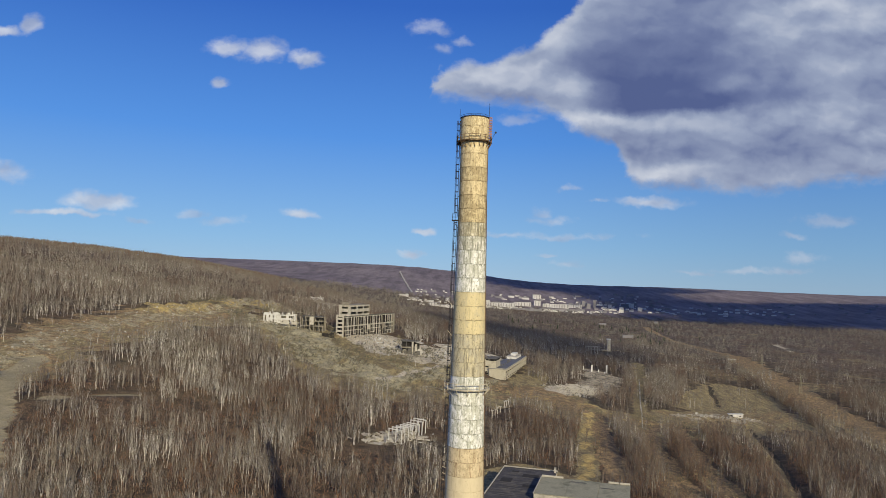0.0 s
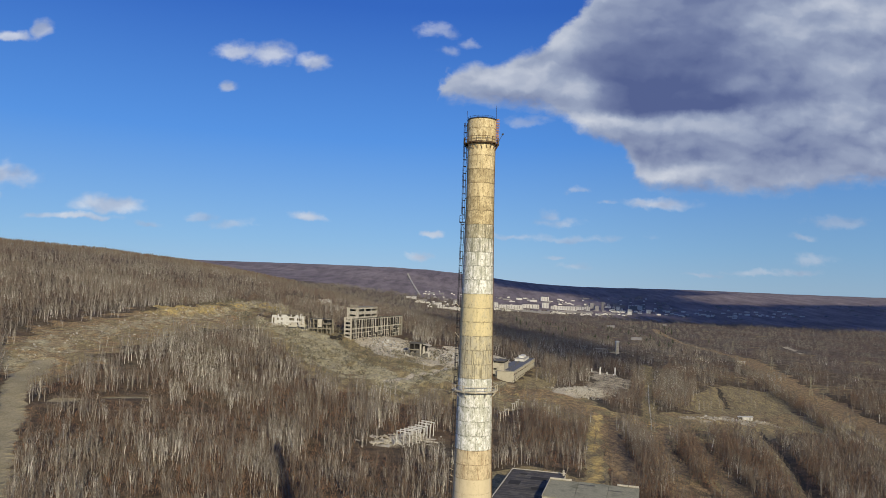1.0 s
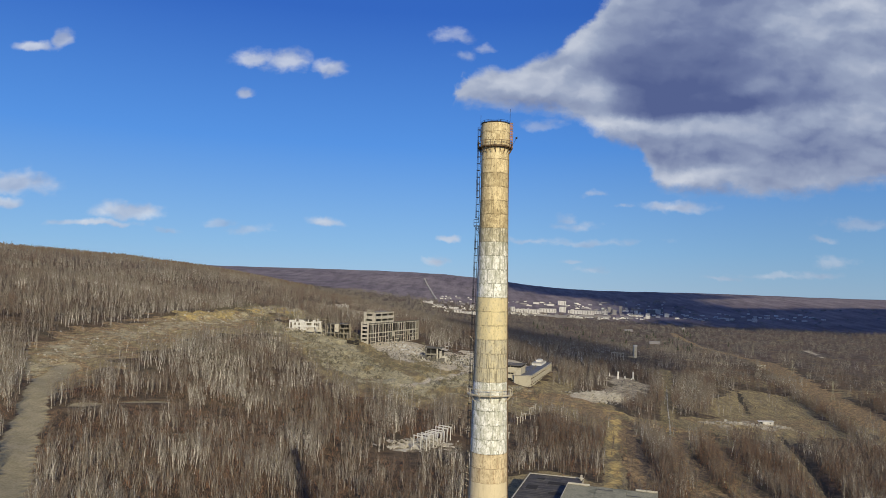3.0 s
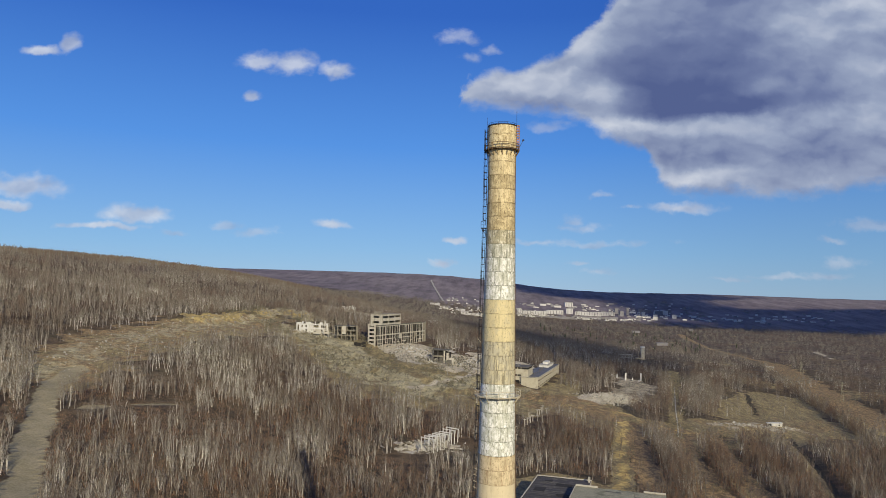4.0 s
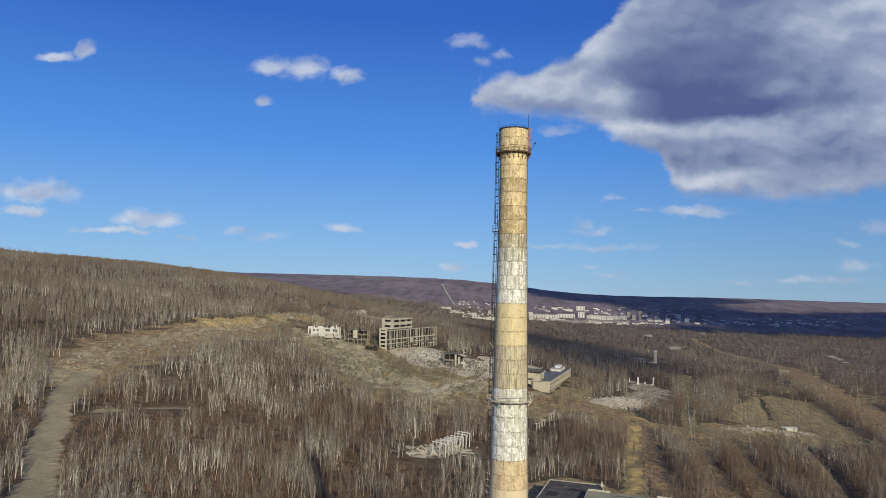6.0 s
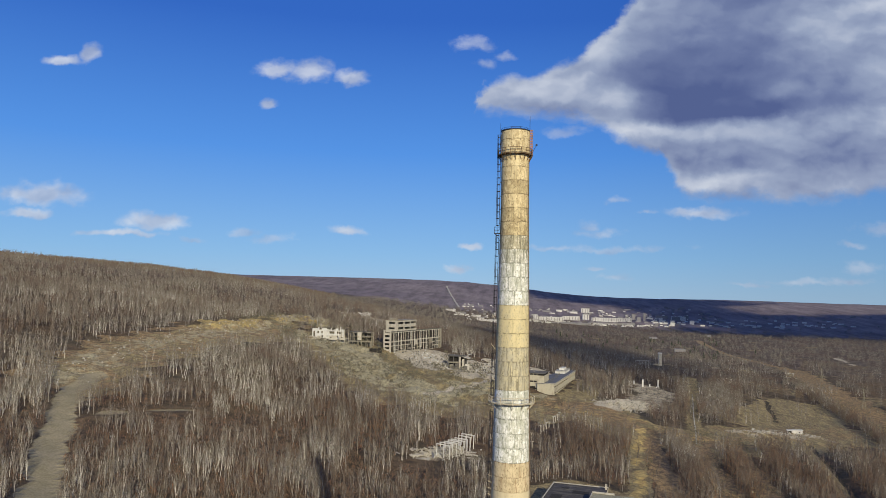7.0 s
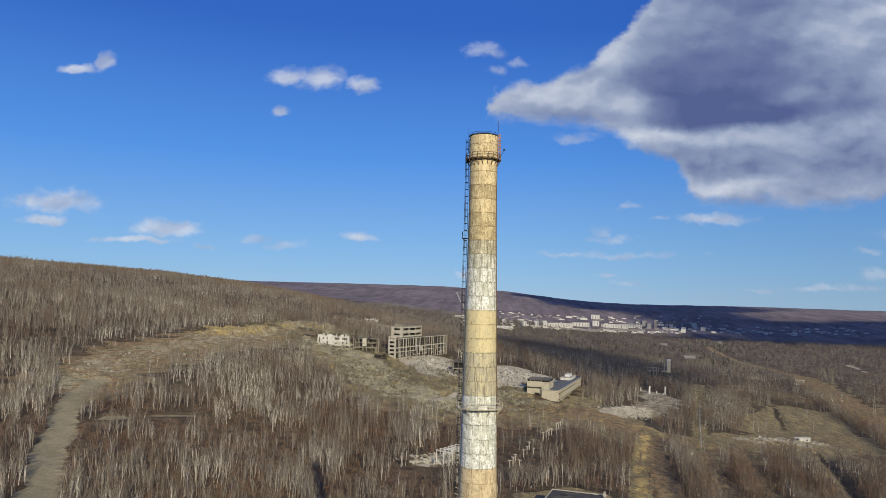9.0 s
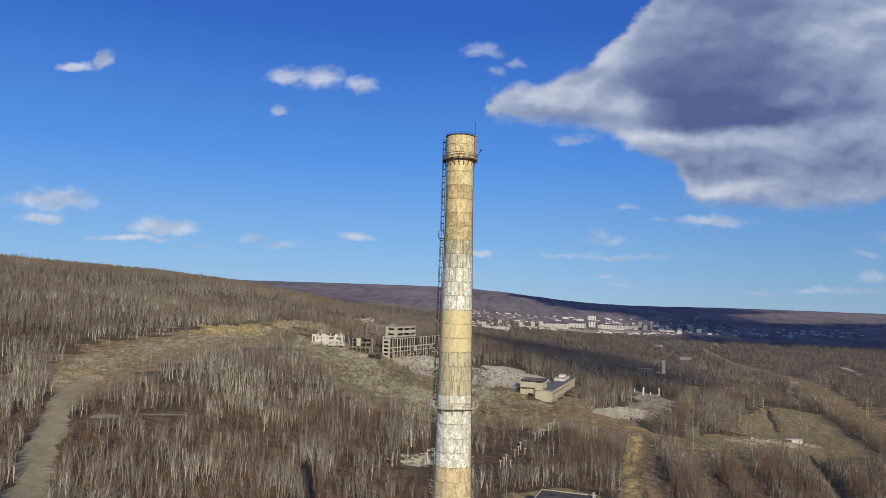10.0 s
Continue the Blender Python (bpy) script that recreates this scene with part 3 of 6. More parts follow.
def ground_height(x, y):
    z = height(x, y)
    z = z - 2.5 * strip(x, y, DITCH, 3, 2.5) - 2 * strip(x, y, CRACK, 4, 3)
    z = z + 5.0 * smooth(24, 10, away(x, y, CLAY_BANK)) + 6.0 * smooth(22, 8, away(x, y, CLIFF))
    z = z + (1.6 * np.sin(x / 8.5 + 1.4 * np.sin(y / 12)) * np.sin(y / 9.5 + x / 21) + 0.9 * np.sin(x / 4.1 + y / 6.3)) * strip(x, y, RUIN_SLOPE, 60, 20)
    z = z + 1.0 * np.sin(x / 6.5 + y / 15) * np.sin(y / 8.0 + 1.1 * np.sin(x / 10)) * np.maximum(strip(x, y, QUARRY, 45, 20), strip(x, y, MEADOW, 40, 15))
    torn = np.maximum(strip(x, y, CLAY_BANK, 26, 10), strip(x, y, CLIFF, 32, 12))
    z = z + torn * (1.7 * np.sin(x / 5.3 + 1.6 * np.sin(y / 9)) * np.sin(y / 6.1 + 1.2 * np.sin(x / 8)) + 0.8 * np.sin(x / 2.9 - y / 4.3))
    heap = strip(x, y, RUBBLE[:2], 16, 8) * 1.6 + strip(x, y, CABIN_RUBBLE, 12, 6) * 1.2
    return z + heap * (1 + 0.4 * np.sin(x / 2.1) * np.sin(y / 1.7))


def spaced(fine_a, fine_b, step, end_a, end_b, grow=1.09):
    """Places along an axis: even between two of them, wider and wider outside."""
    inner = list(np.arange(fine_a, fine_b + 0.1, step))
    for sign, end in ((1, end_b), (-1, end_a)):
        v, s = (inner[-1] if sign > 0 else inner[0]), step
        while sign * v < sign * end:
            s *= grow
            v += sign * s
            inner.insert(len(inner) if sign > 0 else 0, v)
    return np.array(inner)


def mesh_of(name, verts, faces, sides, mats, slots=None, tone=None, smooth_it=False):
    """A mesh from arrays: faces of one number of sides each."""
    me = bpy.data.meshes.new(name)
    me.vertices.add(len(verts))
    me.vertices.foreach_set("co", np.asarray(verts, np.float32).ravel())
    me.loops.add(faces.size)
    me.loops.foreach_set("vertex_index", faces.ravel().astype(np.int32))
    me.polygons.add(len(faces))
    me.polygons.foreach_set("loop_start", np.arange(0, faces.size, sides, dtype=np.int32))
    for m in mats:
        me.materials.append(m)
    if slots is not None:
        me.polygons.foreach_set("material_index", slots.astype(np.int32))
    if tone is not None:
        me.attributes.new("tone", "FLOAT", "POINT").data.foreach_set("value", tone.astype(np.float32))
    me.polygons.foreach_set("use_smooth", np.full(len(faces), smooth_it))
    me.update(calc_edges=True)
    return me


def build_ground():
    xs, ys = spaced(-480, 620, 4.0, -4700, 4700), spaced(150, 960, 4.0, -2300, 4900, 1.055)
    gx, gy = np.meshgrid(xs, ys)
    z = ground_height(gx, gy)
    nx, ny = len(xs), len(ys)
    k = np.arange(nx * ny).reshape(ny, nx)
    faces = np.stack([k[:-1, :-1], k[:-1, 1:], k[1:, 1:], k[1:, :-1]], -1).reshape(-1, 4)
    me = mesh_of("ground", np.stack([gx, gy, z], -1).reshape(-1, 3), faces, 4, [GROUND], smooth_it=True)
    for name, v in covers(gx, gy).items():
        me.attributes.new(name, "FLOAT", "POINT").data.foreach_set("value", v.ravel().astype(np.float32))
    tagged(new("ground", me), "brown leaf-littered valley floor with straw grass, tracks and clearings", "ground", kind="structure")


build_ground()


def on_ground(x, y):
    return float(ground_height(x, y))


# ---- helpers for things ----
def part(name, bm, material, parent=None, label=""):
    """Links a bmesh as one mesh object, under a thing or a part."""
    me = bpy.data.meshes.new(name)
    bm.to_mesh(me)
    bm.free()
    me.materials.append(material)
    ob = new(name, me)
    ob.parent = parent
    return tagged(ob, label)


def thing(name, m, label, category, group="", kind=""):
    """An Empty at the base of a thing, which parents its parts."""
    ob = new(name)
    ob.matrix_world = m
    return tagged(ob, label, category, group, kind)


def add_box(bm, x0, x1, y0, y1, z0, z1, bevel=0.0, turn=None):
    """A box with its edges taken off."""
    m = Matrix.LocRotScale(((x0 + x1) / 2, (y0 + y1) / 2, (z0 + z1) / 2), None, (x1 - x0, y1 - y0, z1 - z0))
    made = bmesh.ops.create_cube(bm, size=1.0, matrix=(turn @ m) if turn else m)
    if bevel:
        bmesh.ops.bevel(bm, geom=list({e for v in made["verts"] for e in v.link_edges}), offset=bevel, segments=1, affect="EDGES")
    return made["verts"]


def box(x0, x1, y0, y1, z0, z1, bevel=0.0, turn=None):
    bm = bmesh.new()
    add_box(bm, x0, x1, y0, y1, z0, z1, bevel, turn)
    return bm


def add_bar(bm, a, b, r, sides=6):
    """A round bar from a to b."""
    a, b = Vector(a), Vector(b)
    way = b - a
    m = Matrix.Translation((a + b) / 2) @ way.to_track_quat("Z", "Y").to_matrix().to_4x4()
    bmesh.ops.create_cone(bm, cap_ends=True, segments=sides, radius1=r, radius2=r, depth=way.length, matrix=m)


def bar(a, b, r, sides=6):
    bm = bmesh.new()
    add_bar(bm, a, b, r, sides)
    return bm


def add_turned(bm, profile, seg=56, a0=0.0, a1=2 * math.pi):
    """A closed profile of (radius, height) turned about the upright axis."""
    whole = abs(a1 - a0 - 2 * math.pi) < 1e-6
    count = seg if whole else seg + 1
    rings = []
    for k in range(count):
        a = a0 + (a1 - a0) * k / seg
        rings.append([bm.verts.new((r * math.cos(a), r * math.sin(a), z)) for r, z in profile])
    for k in range(seg):
        one, two = rings[k], rings[(k + 1) % count]
        for j in range(len(profile)):
            i = (j + 1) % len(profile)
            bm.faces.new((one[j], two[j], two[i], one[i]))
    if not whole:
        bm.faces.new(rings[0])
        bm.faces.new(reversed(rings[-1]))


def turned(profile, seg=56, a0=0.0, a1=2 * math.pi):
    bm = bmesh.new()
    add_turned(bm, profile, seg, a0, a1)
    bmesh.ops.recalc_face_normals(bm, faces=bm.faces)
    return bm


def shade(ob):
    ob.data.polygons.foreach_set("use_smooth", [True] * len(ob.data.polygons))
    ob.data.set_sharp_from_angle(angle=radians(28))
    return ob


# ---- the chimney ----
TOP = 151.65


def shaft_radius(z):
    if z > 138:
        return 2.50
    if z > 92.5:
        return 2.50 + (138 - z) * 0.0178
    return 3.31 + (92.5 - z) * 0.0215


def section_paint(z):
    """The paint of the lift that begins at z."""
    if z >= 137.4:
        return TAN if 139.9 < z < 142.4 else CREAM
    if z >= 132.4:
        return TAN
    if z >= 129.9:
        return DIRTY
    if z >= 127.4:
        return GRIMY
    if z >= 119.9:
        return WHITE
    if z >= 112.4:
        return YELLOW
    if z >= 104.9:
        return OCHRE
    if z >= 92.4:
        return WHITE
    if z >= 87.4:
        return RUSTED
    return PLAIN


def ladder(parent, az, z0, z1, name):
    """A run of ladder with a cage of hoops; its parts stand out from the shaft at the angle az."""
    out, side = Vector((math.cos(az), math.sin(az), 0)), Vector((-math.sin(az), math.cos(az), 0))

    def at(z, gap, s):
        return out * (shaft_radius(z) + gap) + side * s + Vector((0, 0, z))

    run = new(name)
    run.parent = parent
    for s in (-0.25, 0.25):
        part("stringer", bar(at(z0, 0.16, s), at(z1, 0.16, s), 0.04, 5), IRON, run)
    rungs = bmesh.new()
    z = z0 + 0.2
    while z < z1:
        add_bar(rungs, at(z, 0.16, -0.25), at(z, 0.16, 0.25), 0.02, 4)
        z += 0.35
    tagged(part("rungs", rungs, IRON, run), kind="stuff")
    z = z0 + 0.8
    while z < z1:
        hoop = bmesh.new()
        for k in range(8):
            a, b = math.pi * k / 8, math.pi * (k + 1) / 8
            p = [at(z, 0.16 + 0.58 * math.sin(v), 0.36 * math.cos(v)) for v in (a, b)]
            add_bar(hoop, p[0], p[1], 0.05, 4)
        part("cage_hoop", hoop, IRON, run)
        z += 1.25
    for s, gap in ((-0.26, 0.57), (0.0, 0.74), (0.26, 0.57)):
        part("cage_strap", bar(at(z0 + 0.8, gap, s), at(z1, gap, s), 0.04, 4), IRON, run)
    for k in range(int((z1 - z0) / 2.5)):
        z = z0 + 1.2 + 2.5 * k
        for s in (-0.25, 0.25):
            part("wall_tie", bar(at(z, -0.05, s), at(z, 0.16, s), 0.03, 4), IRON, run)


def gallery(parent, z, wide, metal, posts, name):
    """A walkway round the shaft with brackets below and a railing."""
    r0, r1 = shaft_radius(z) + 0.03, shaft_radius(z) + wide
    g = new(name)
    g.parent = parent
    part("deck", turned([(r0, z - 0.06), (r1, z - 0.06), (r1, z), (r0, z)], 32), metal, g)
    stout = 1.2 if wide > 0.8 else 1.0
    for up, thick in ((0.1, 0.05 * stout), (0.55, 0.03 * stout), (1.08, 0.045 * stout)):
        rail = bmesh.new()
        for k in range(posts):
            a, b = (2 * math.pi * j / posts for j in (k, k + 1))
            add_bar(rail, (r1 * math.cos(a), r1 * math.sin(a), z + up), (r1 * math.cos(b), r1 * math.sin(b), z + up), thick, 5)
        part("rail", rail, metal, g)
    for k in range(posts):
        a = 2 * math.pi * k / posts
        c, s = math.cos(a), math.sin(a)
        part("post", bar((r1 * c, r1 * s, z - 0.05), (r1 * c, r1 * s, z + 1.1), 0.05 * stout, 5), metal, g)
        brace = bmesh.new()
        add_bar(brace, (r1 * c, r1 * s, z - 0.05), (r0 * c, r0 * s, z - 1.15), 0.055 * stout, 5)
        add_bar(brace, (r1 * c, r1 * s, z - 0.06), (r0 * c, r0 * s, z - 0.06), 0.055, 5)
        part("bracket", brace, metal, g)


def build_chimney():
    c = thing("chimney", pose(0, 0, 0), "tall tapering concrete chimney with weathered white and ochre paint bands", "chimney")
    z = TOP - 2.0
    lifts = [(TOP - 2.0, TOP)]
    while z > 0.1:
        low = max(math.floor((z - 0.01) / 2.5) * 2.5, -3.0)
        lifts.append((low, z))
        z = low
    for low, high in lifts:
        ra, rb = shaft_radius(low), shaft_radius(high)
        if low > 147.0:
            ra, rb = ra + 0.10, rb + 0.10
        j = 0.025
        ring = part("shaft_section", turned([(ra - j, low), (ra, low + 0.035), (rb, high - 0.035), (rb - j, high), (rb - 0.32, high), (ra - 0.32, low)], 64), section_paint(low), c)
        shade(ring)
    part("rim", turned([(2.25, TOP), (2.68, TOP), (2.68, TOP + 0.16), (2.25, TOP + 0.16)], 48), SOOT_AND_SHADE, c, "sooty iron rim")
    part("flue_lining", turned([(1.9, 120), (2.16, 120), (2.16, TOP - 0.1), (1.9, TOP - 0.1)], 40), SOOT_AND_SHADE, c)
    crown = new("crown_railing")
    crown.parent = c
    for up in (0.25, 0.5):
        rail = bmesh.new()
        for k in range(20):
            a, b = (2 * math.pi * j / 20 for j in (k, k + 1))
            add_bar(rail, (2.6 * math.cos(a), 2.6 * math.sin(a), TOP + up), (2.6 * math.cos(b), 2.6 * math.sin(b), TOP + up), 0.025, 4)
        part("rail", rail, IRON, crown)
    for k in range(10):
        a = 2 * math.pi * k / 10
        part("post", bar((2.6 * math.cos(a), 2.6 * math.sin(a), TOP), (2.6 * math.cos(a), 2.6 * math.sin(a), TOP + 0.52), 0.03, 4), IRON, crown)
    for x, y, up in ((-2.75, -0.3, 1.7), (2.62, 0.2, 3.0), (0.4, 2.6, 1.5)):
        part("lightning_rod", bar((x, y, TOP - 3.0), (x, y, TOP + up), 0.035, 5), IRON, c)
    for high in range(0, 12):
        z1, z0 = 147.0 - 6.0 * high, 141.0 - 6.0 * high
        a = radians(-12)
        part("conductor", bar(*(((shaft_radius(z) + 0.07) * math.cos(a), (shaft_radius(z) + 0.07) * math.sin(a), z) for z in (z0, z1)), 0.06, 5), RUST_BROWN, c, "brown lightning conductor clamped to the shaft")
    gallery(c, 147.3, 0.66, RUST_BROWN, 20, "top_gallery")
    gallery(c, 102.7, 0.98, PALE_IRON, 12, "middle_gallery")
    left = radians(183)
    ladder(c, left, 133.6, 151.2, "upper_ladder")
    ladder(c, left, 103.0, 132.8, "middle_ladder")
    ladder(c, left, 60.0, 101.2, "lower_ladder")
    rest = new("rest_platform")
    rest.parent = c
    r = shaft_radius(133)
    part("deck", box(-r - 1.05, -r + 0.1, -0.7, 0.55, 132.9, 133.0, 0.01), IRON, rest)
    for x, y in ((-r - 1.0, -0.65), (-r - 1.0, 0.5), (-r - 0.5, -0.65)):
        part("post", bar((x, y, 132.95), (x, y, 134.1), 0.035, 5), IRON, rest)
    for up in (133.5, 134.08):
        part("rail", bar((-r - 1.0, -0.65, up), (-r - 0.1, -0.65, up), 0.045, 5), IRON, rest)
        part("rail", bar((-r - 1.0, -0.65, up), (-r - 1.0, 0.5, up), 0.045, 5), IRON, rest)
    part("brace", bar((-r - 0.95, -0.6, 132.9), (-r, -0.5, 131.6), 0.05, 5), IRON, rest)
    for z in (118.2, 113.0):
        part("bracket", bar((-shaft_radius(z) - 0.9, -0.6, z), (-shaft_radius(z) - 0.1, -0.4, z - 1.0), 0.05, 5), PALE_IRON, c)
    low = new("cable_bracket")
    low.parent = c
    for k in range(4):
        z = 86.6 + 1.1 * k
        r = shaft_radius(z)
        part("arm", bar((-r - 0.62, -0.9, z), (-r + 0.1, -0.6, z - 0.4), 0.05, 5), PALE_IRON, low)
    # a rusted panel and a lamp arm beside the top gallery
    panel = new("rusted_panel")
    panel.parent = c
    for k in range(9):
        z = 147.7 + 0.5 * k
        part("panel_bar", box(2.62, 3.12, -0.74, -0.68, z, z + 0.26, 0.01), RUST, panel)
    for x in (2.62, 2.86, 3.1):
        part("panel_post", bar((x, -0.66, 147.3), (x, -0.66, 151.9 - 0.3 * (x - 2.6)), 0.05, 5), RUST, panel)
    part("lamp_arm", bar((3.0, -1.0, 147.6), (3.75, -1.2, 149.0), 0.04, 5), IRON, c)
    part("lamp_head", box(3.6, 3.95, -1.35, -1.05, 148.9, 149.2, 0.04), IRON, c)


build_chimney()


# ---- clouds overhead, whose shadows lie on the valley ----
def vapour(half_x, half_y, thick, rim):
    """Cloud stuff: thick in the middle, wispy towards the rim."""
    m, n, bsdf, at = shader("cloud", 1.0)
    n.put(bsdf.inputs["Base Color"], n.mix(n.noise(at, 0.01, 5, 0.6), (0.88, 0.88, 0.89), (0.76, 0.76, 0.78)))
    out = n.vec("LENGTH", n.vec("MULTIPLY", at, (1 / half_x, 1 / half_y, 0)))
    wisp = n.math("MULTIPLY", n.math("SUBTRACT", n.noise(at, 2.6 / min(half_x, half_y), 6, 0.62), 0.5), 1.5)
    n.put(bsdf.inputs["Alpha"], n.step(n.math("ADD", out, wisp), 1.0, rim, 0.0, thick))
    return m


def cumulus(x, y, up, half_x, half_y, thick, rim, seed):
    """A lumpy flat-bottomed cloud; its shadow falls on the ground round (x, y)."""
    bm = bmesh.new()
    bmesh.ops.create_icosphere(bm, subdivisions=5, radius=1.0)
    for v in bm.verts:
        k = 1.15 + 0.3 * noise.fractal(v.co * 2.3 + Vector((seed, 0, 0)), 1.0, 2.0, 6)
        v.co = Vector((v.co.x * k * half_x, v.co.y * k * half_y, (v.co.z if v.co.z > 0 else 0.25 * v.co.z) * k * min(half_x, half_y) * 0.4))
    far = up / math.tan(SUN_EL)
    ob = part("cumulus_cloud", bm, vapour(half_x, half_y, thick, rim))
    ob.matrix_world = pose(x + math.sin(SUN_AZ) * far, y - math.cos(SUN_AZ) * far, up)
    tagged(shade(ob), "white fair-weather cumulus cloud high over the valley", "cloud", "clouds over the valley")


cumulus(1420, 2500, 1300, 930, 370, 1.0, 0.75, 1)
cumulus(640, 3760, 1400, 660, 350, 1.0, 0.7, 5)
cumulus(830, 3020, 1300, 300, 500, 0.95, 0.6, 8)
cumulus(330, 4010, 1400, 420, 190, 1.0, 0.75, 13)
cumulus(150, 1300, 1150, 280, 480, 0.80, 0.25, 9)


# ---- the woods ----
rng = np.random.default_rng(7)
BUILT = [(45, 255, 40, 55), (75, 235, 38, 34), (66, 720, 36, 95), (-100, 785, 34, 75), (-167, 742, 22, 18), (-205, 752, 22, 14), (-44, 717, 16, 14)]


# belts of tall trees: beside the slab path, behind the rubble and along the hall
BELTS = [([(228, 655), (262, 745), (300, 850), (345, 985)], 22), ([(194, 640), (216, 720), (238, 800), (268, 930)], 8), ([(104, 705), (120, 750), (134, 815)], 14), ([(-398, 475), (-374, 428), (-348, 386), (-324, 342)], 13),
         ([(345, 1000), (420, 985), (500, 1010)], 18), ([(196, 500), (178, 420), (160, 335)], 7), ([(232, 515), (212, 430), (192, 340)], 9), ([(156, 520), (141, 420), (128, 330)], 8)]


def tree_chance(x, y, gaps=True):
    """How thick the woods stand."""
    e = rough(x, y)
    c = covers(x, y)
    patch = 0.5 + 0.5 * np.sin(x / 43 + 3.5 + 1.7 * np.sin(y / 61)) * np.sin(y / 53 + 1.2 * np.sin(x / 37))
    gap = np.sin(x / 7 + 2.2 * np.sin(y / 12)) * np.sin(y / 11 + 1.6 * np.sin(x / 7))
    d = (0.6 + 0.4 * smooth(0.2, 0.65, patch)) * (0.12 + 0.88 * smooth(-0.34, 0.14, gap) if gaps else 1.0)
    glade = np.sin(x / 12 + 1.9 * np.sin(y / 17)) * np.sin(y / 14 + 1.5 * np.sin(x / 11))
    if gaps:
        d = d * (1 - 0.8 * smooth(-0.12, -0.5, glade) * smooth(470, 380, y))
        far_glade = np.sin(x / 31 + 1.8 * np.sin(y / 66)) * np.sin(y / 47 + 1.4 * np.sin(x / 29))
        d = d * (1 - 0.85 * smooth(-0.2, -0.5, far_glade) * smooth(690, 760, y) * smooth(180, 240, x))
    d = np.maximum(d, 0.9 * strip(x, y, [(-250, 540), (-190, 600), (-165, 560)], 42, 14))
    for name, cut in (("grass", 0.93), ("bracken", 0.93), ("soil", 0.9), ("waste", 1.0), ("clay", 1.0), ("gravel", 1.0), ("ditch_shade", 1.0)):
        d = d * (1 - cut * smooth(0.25, 0.6, c[name]))
    d = d * (1 - strip(x, y, PIPE_RIDE, 6, 2)) * (1 - strip(x, y, [(186, 505), (228, 680)], 8, 3)) * (1 - strip(x, y, HILL_CUT, 9, 3))
    d = d * (1 - 0.9 * strip(x, y, [(1, 345), (50, 512)], 17, 4)) * (1 - strip(x, y, [(-46, 330), (-18, 380)], 17, 4)) * (1 - strip(x, y, DITCH, 4, 1.5)) * (1 - strip(x, y, [(508, 1110), (527, 1200)], 15, 4)) * (1 - strip(x, y, [(-290, 1160), (-205, 1128)], 26, 5))
    d = np.where((strip(x, y, RUIN_SLOPE, 52 + e, 8) > 0.5) & (x > -150), d * 0.5, d)
    for bx, by, hx, hy in BUILT:
        d = np.where((np.abs(x - bx) < hx) & (np.abs(y - by) < hy), 0, d)
    hedge = np.maximum(strip(x, y, [(p - 14, q) for p, q in TRACK], 8, 2), strip(x, y, [(p + 14, q) for p, q in DITCH], 4, 2)) * (1 - c["gravel"])
    d = np.maximum(d, 1.0 * hedge * (1 - strip(x, y, TRACK, 3, 1)))
    for belt, half in BELTS:
        d = np.maximum(d, strip(x, y, belt, half + e / 3, 4))
    d = d * (1 - strip(x, y, PIPE_RIDE, 4, 2)) * (1 - strip(x, y, DITCH, 4, 1.5)) * (1 - c["gravel"])
    d = d * (1 - 0.97 * strip(x, y, [(p + 8, q - 10) for p, q in SIDE_TRACK], 11, 5)) * (1 - 0.95 * strip(x, y, [(236, 560), (300, 578), (352, 600)], 36, 6))
    d = d * (1 - strip(x, y, [(p - 4, q - 16) for p, q in RUBBLE], 24, 6))
    d = np.where((x > -185) & (y < 830) & (away(x, y, RUIN_SLOPE) < 46 + e) | (away(x, y, DEMOLISHED) < 50), d * 0.03, d)
    d = np.where((np.hypot(x, y) < 14) | (np.hypot(x - 525, y - 1180) < 20), 0, d)
    return d


def scatter(near, far, step, thin=1.0, spread=41, west=-9e9, east=9e9, gaps=True):
    """Places of trees between two distances from the start of the flight."""
    r = far
    gx, gy = np.meshgrid(np.arange(-r, r, step), np.arange(-130, r, step))
    gx, gy = gx.ravel(), gy.ravel()
    gx = gx + rng.uniform(-0.5, 0.5, gx.size) * step
    gy = gy + rng.uniform(-0.5, 0.5, gy.size) * step
    d = np.hypot(gx, gy + 130)
    keep = (d >= near) & (d < far) & (np.abs(np.degrees(np.arctan2(gx, gy + 130))) < spread)
    keep &= (gx > west) & (gx < east)
    gx, gy = gx[keep], gy[keep]
    keep = rng.uniform(0, 1, gx.size) < tree_chance(gx, gy, gaps) * thin
    gx, gy = gx[keep], gy[keep]
    return np.stack([gx, gy, ground_height(gx, gy)], -1)


def tone_at(p):
    n = len(p)
    big = 0.5 + 0.5 * np.sin(p[:, 0] / 57 + 2.1 * np.sin(p[:, 1] / 83)) * np.sin(p[:, 1] / 71 + 1.4 * np.sin(p[:, 0] / 49))
    small = np.sin(p[:, 0] / 17 + 1.8 * np.sin(p[:, 1] / 23)) * np.sin(p[:, 1] / 21 + 1.5 * np.sin(p[:, 0] / 15))
    return np.clip(0.17 + 0.42 * big + 0.34 * small + rng.normal(0, 0.17, n), 0, 1)


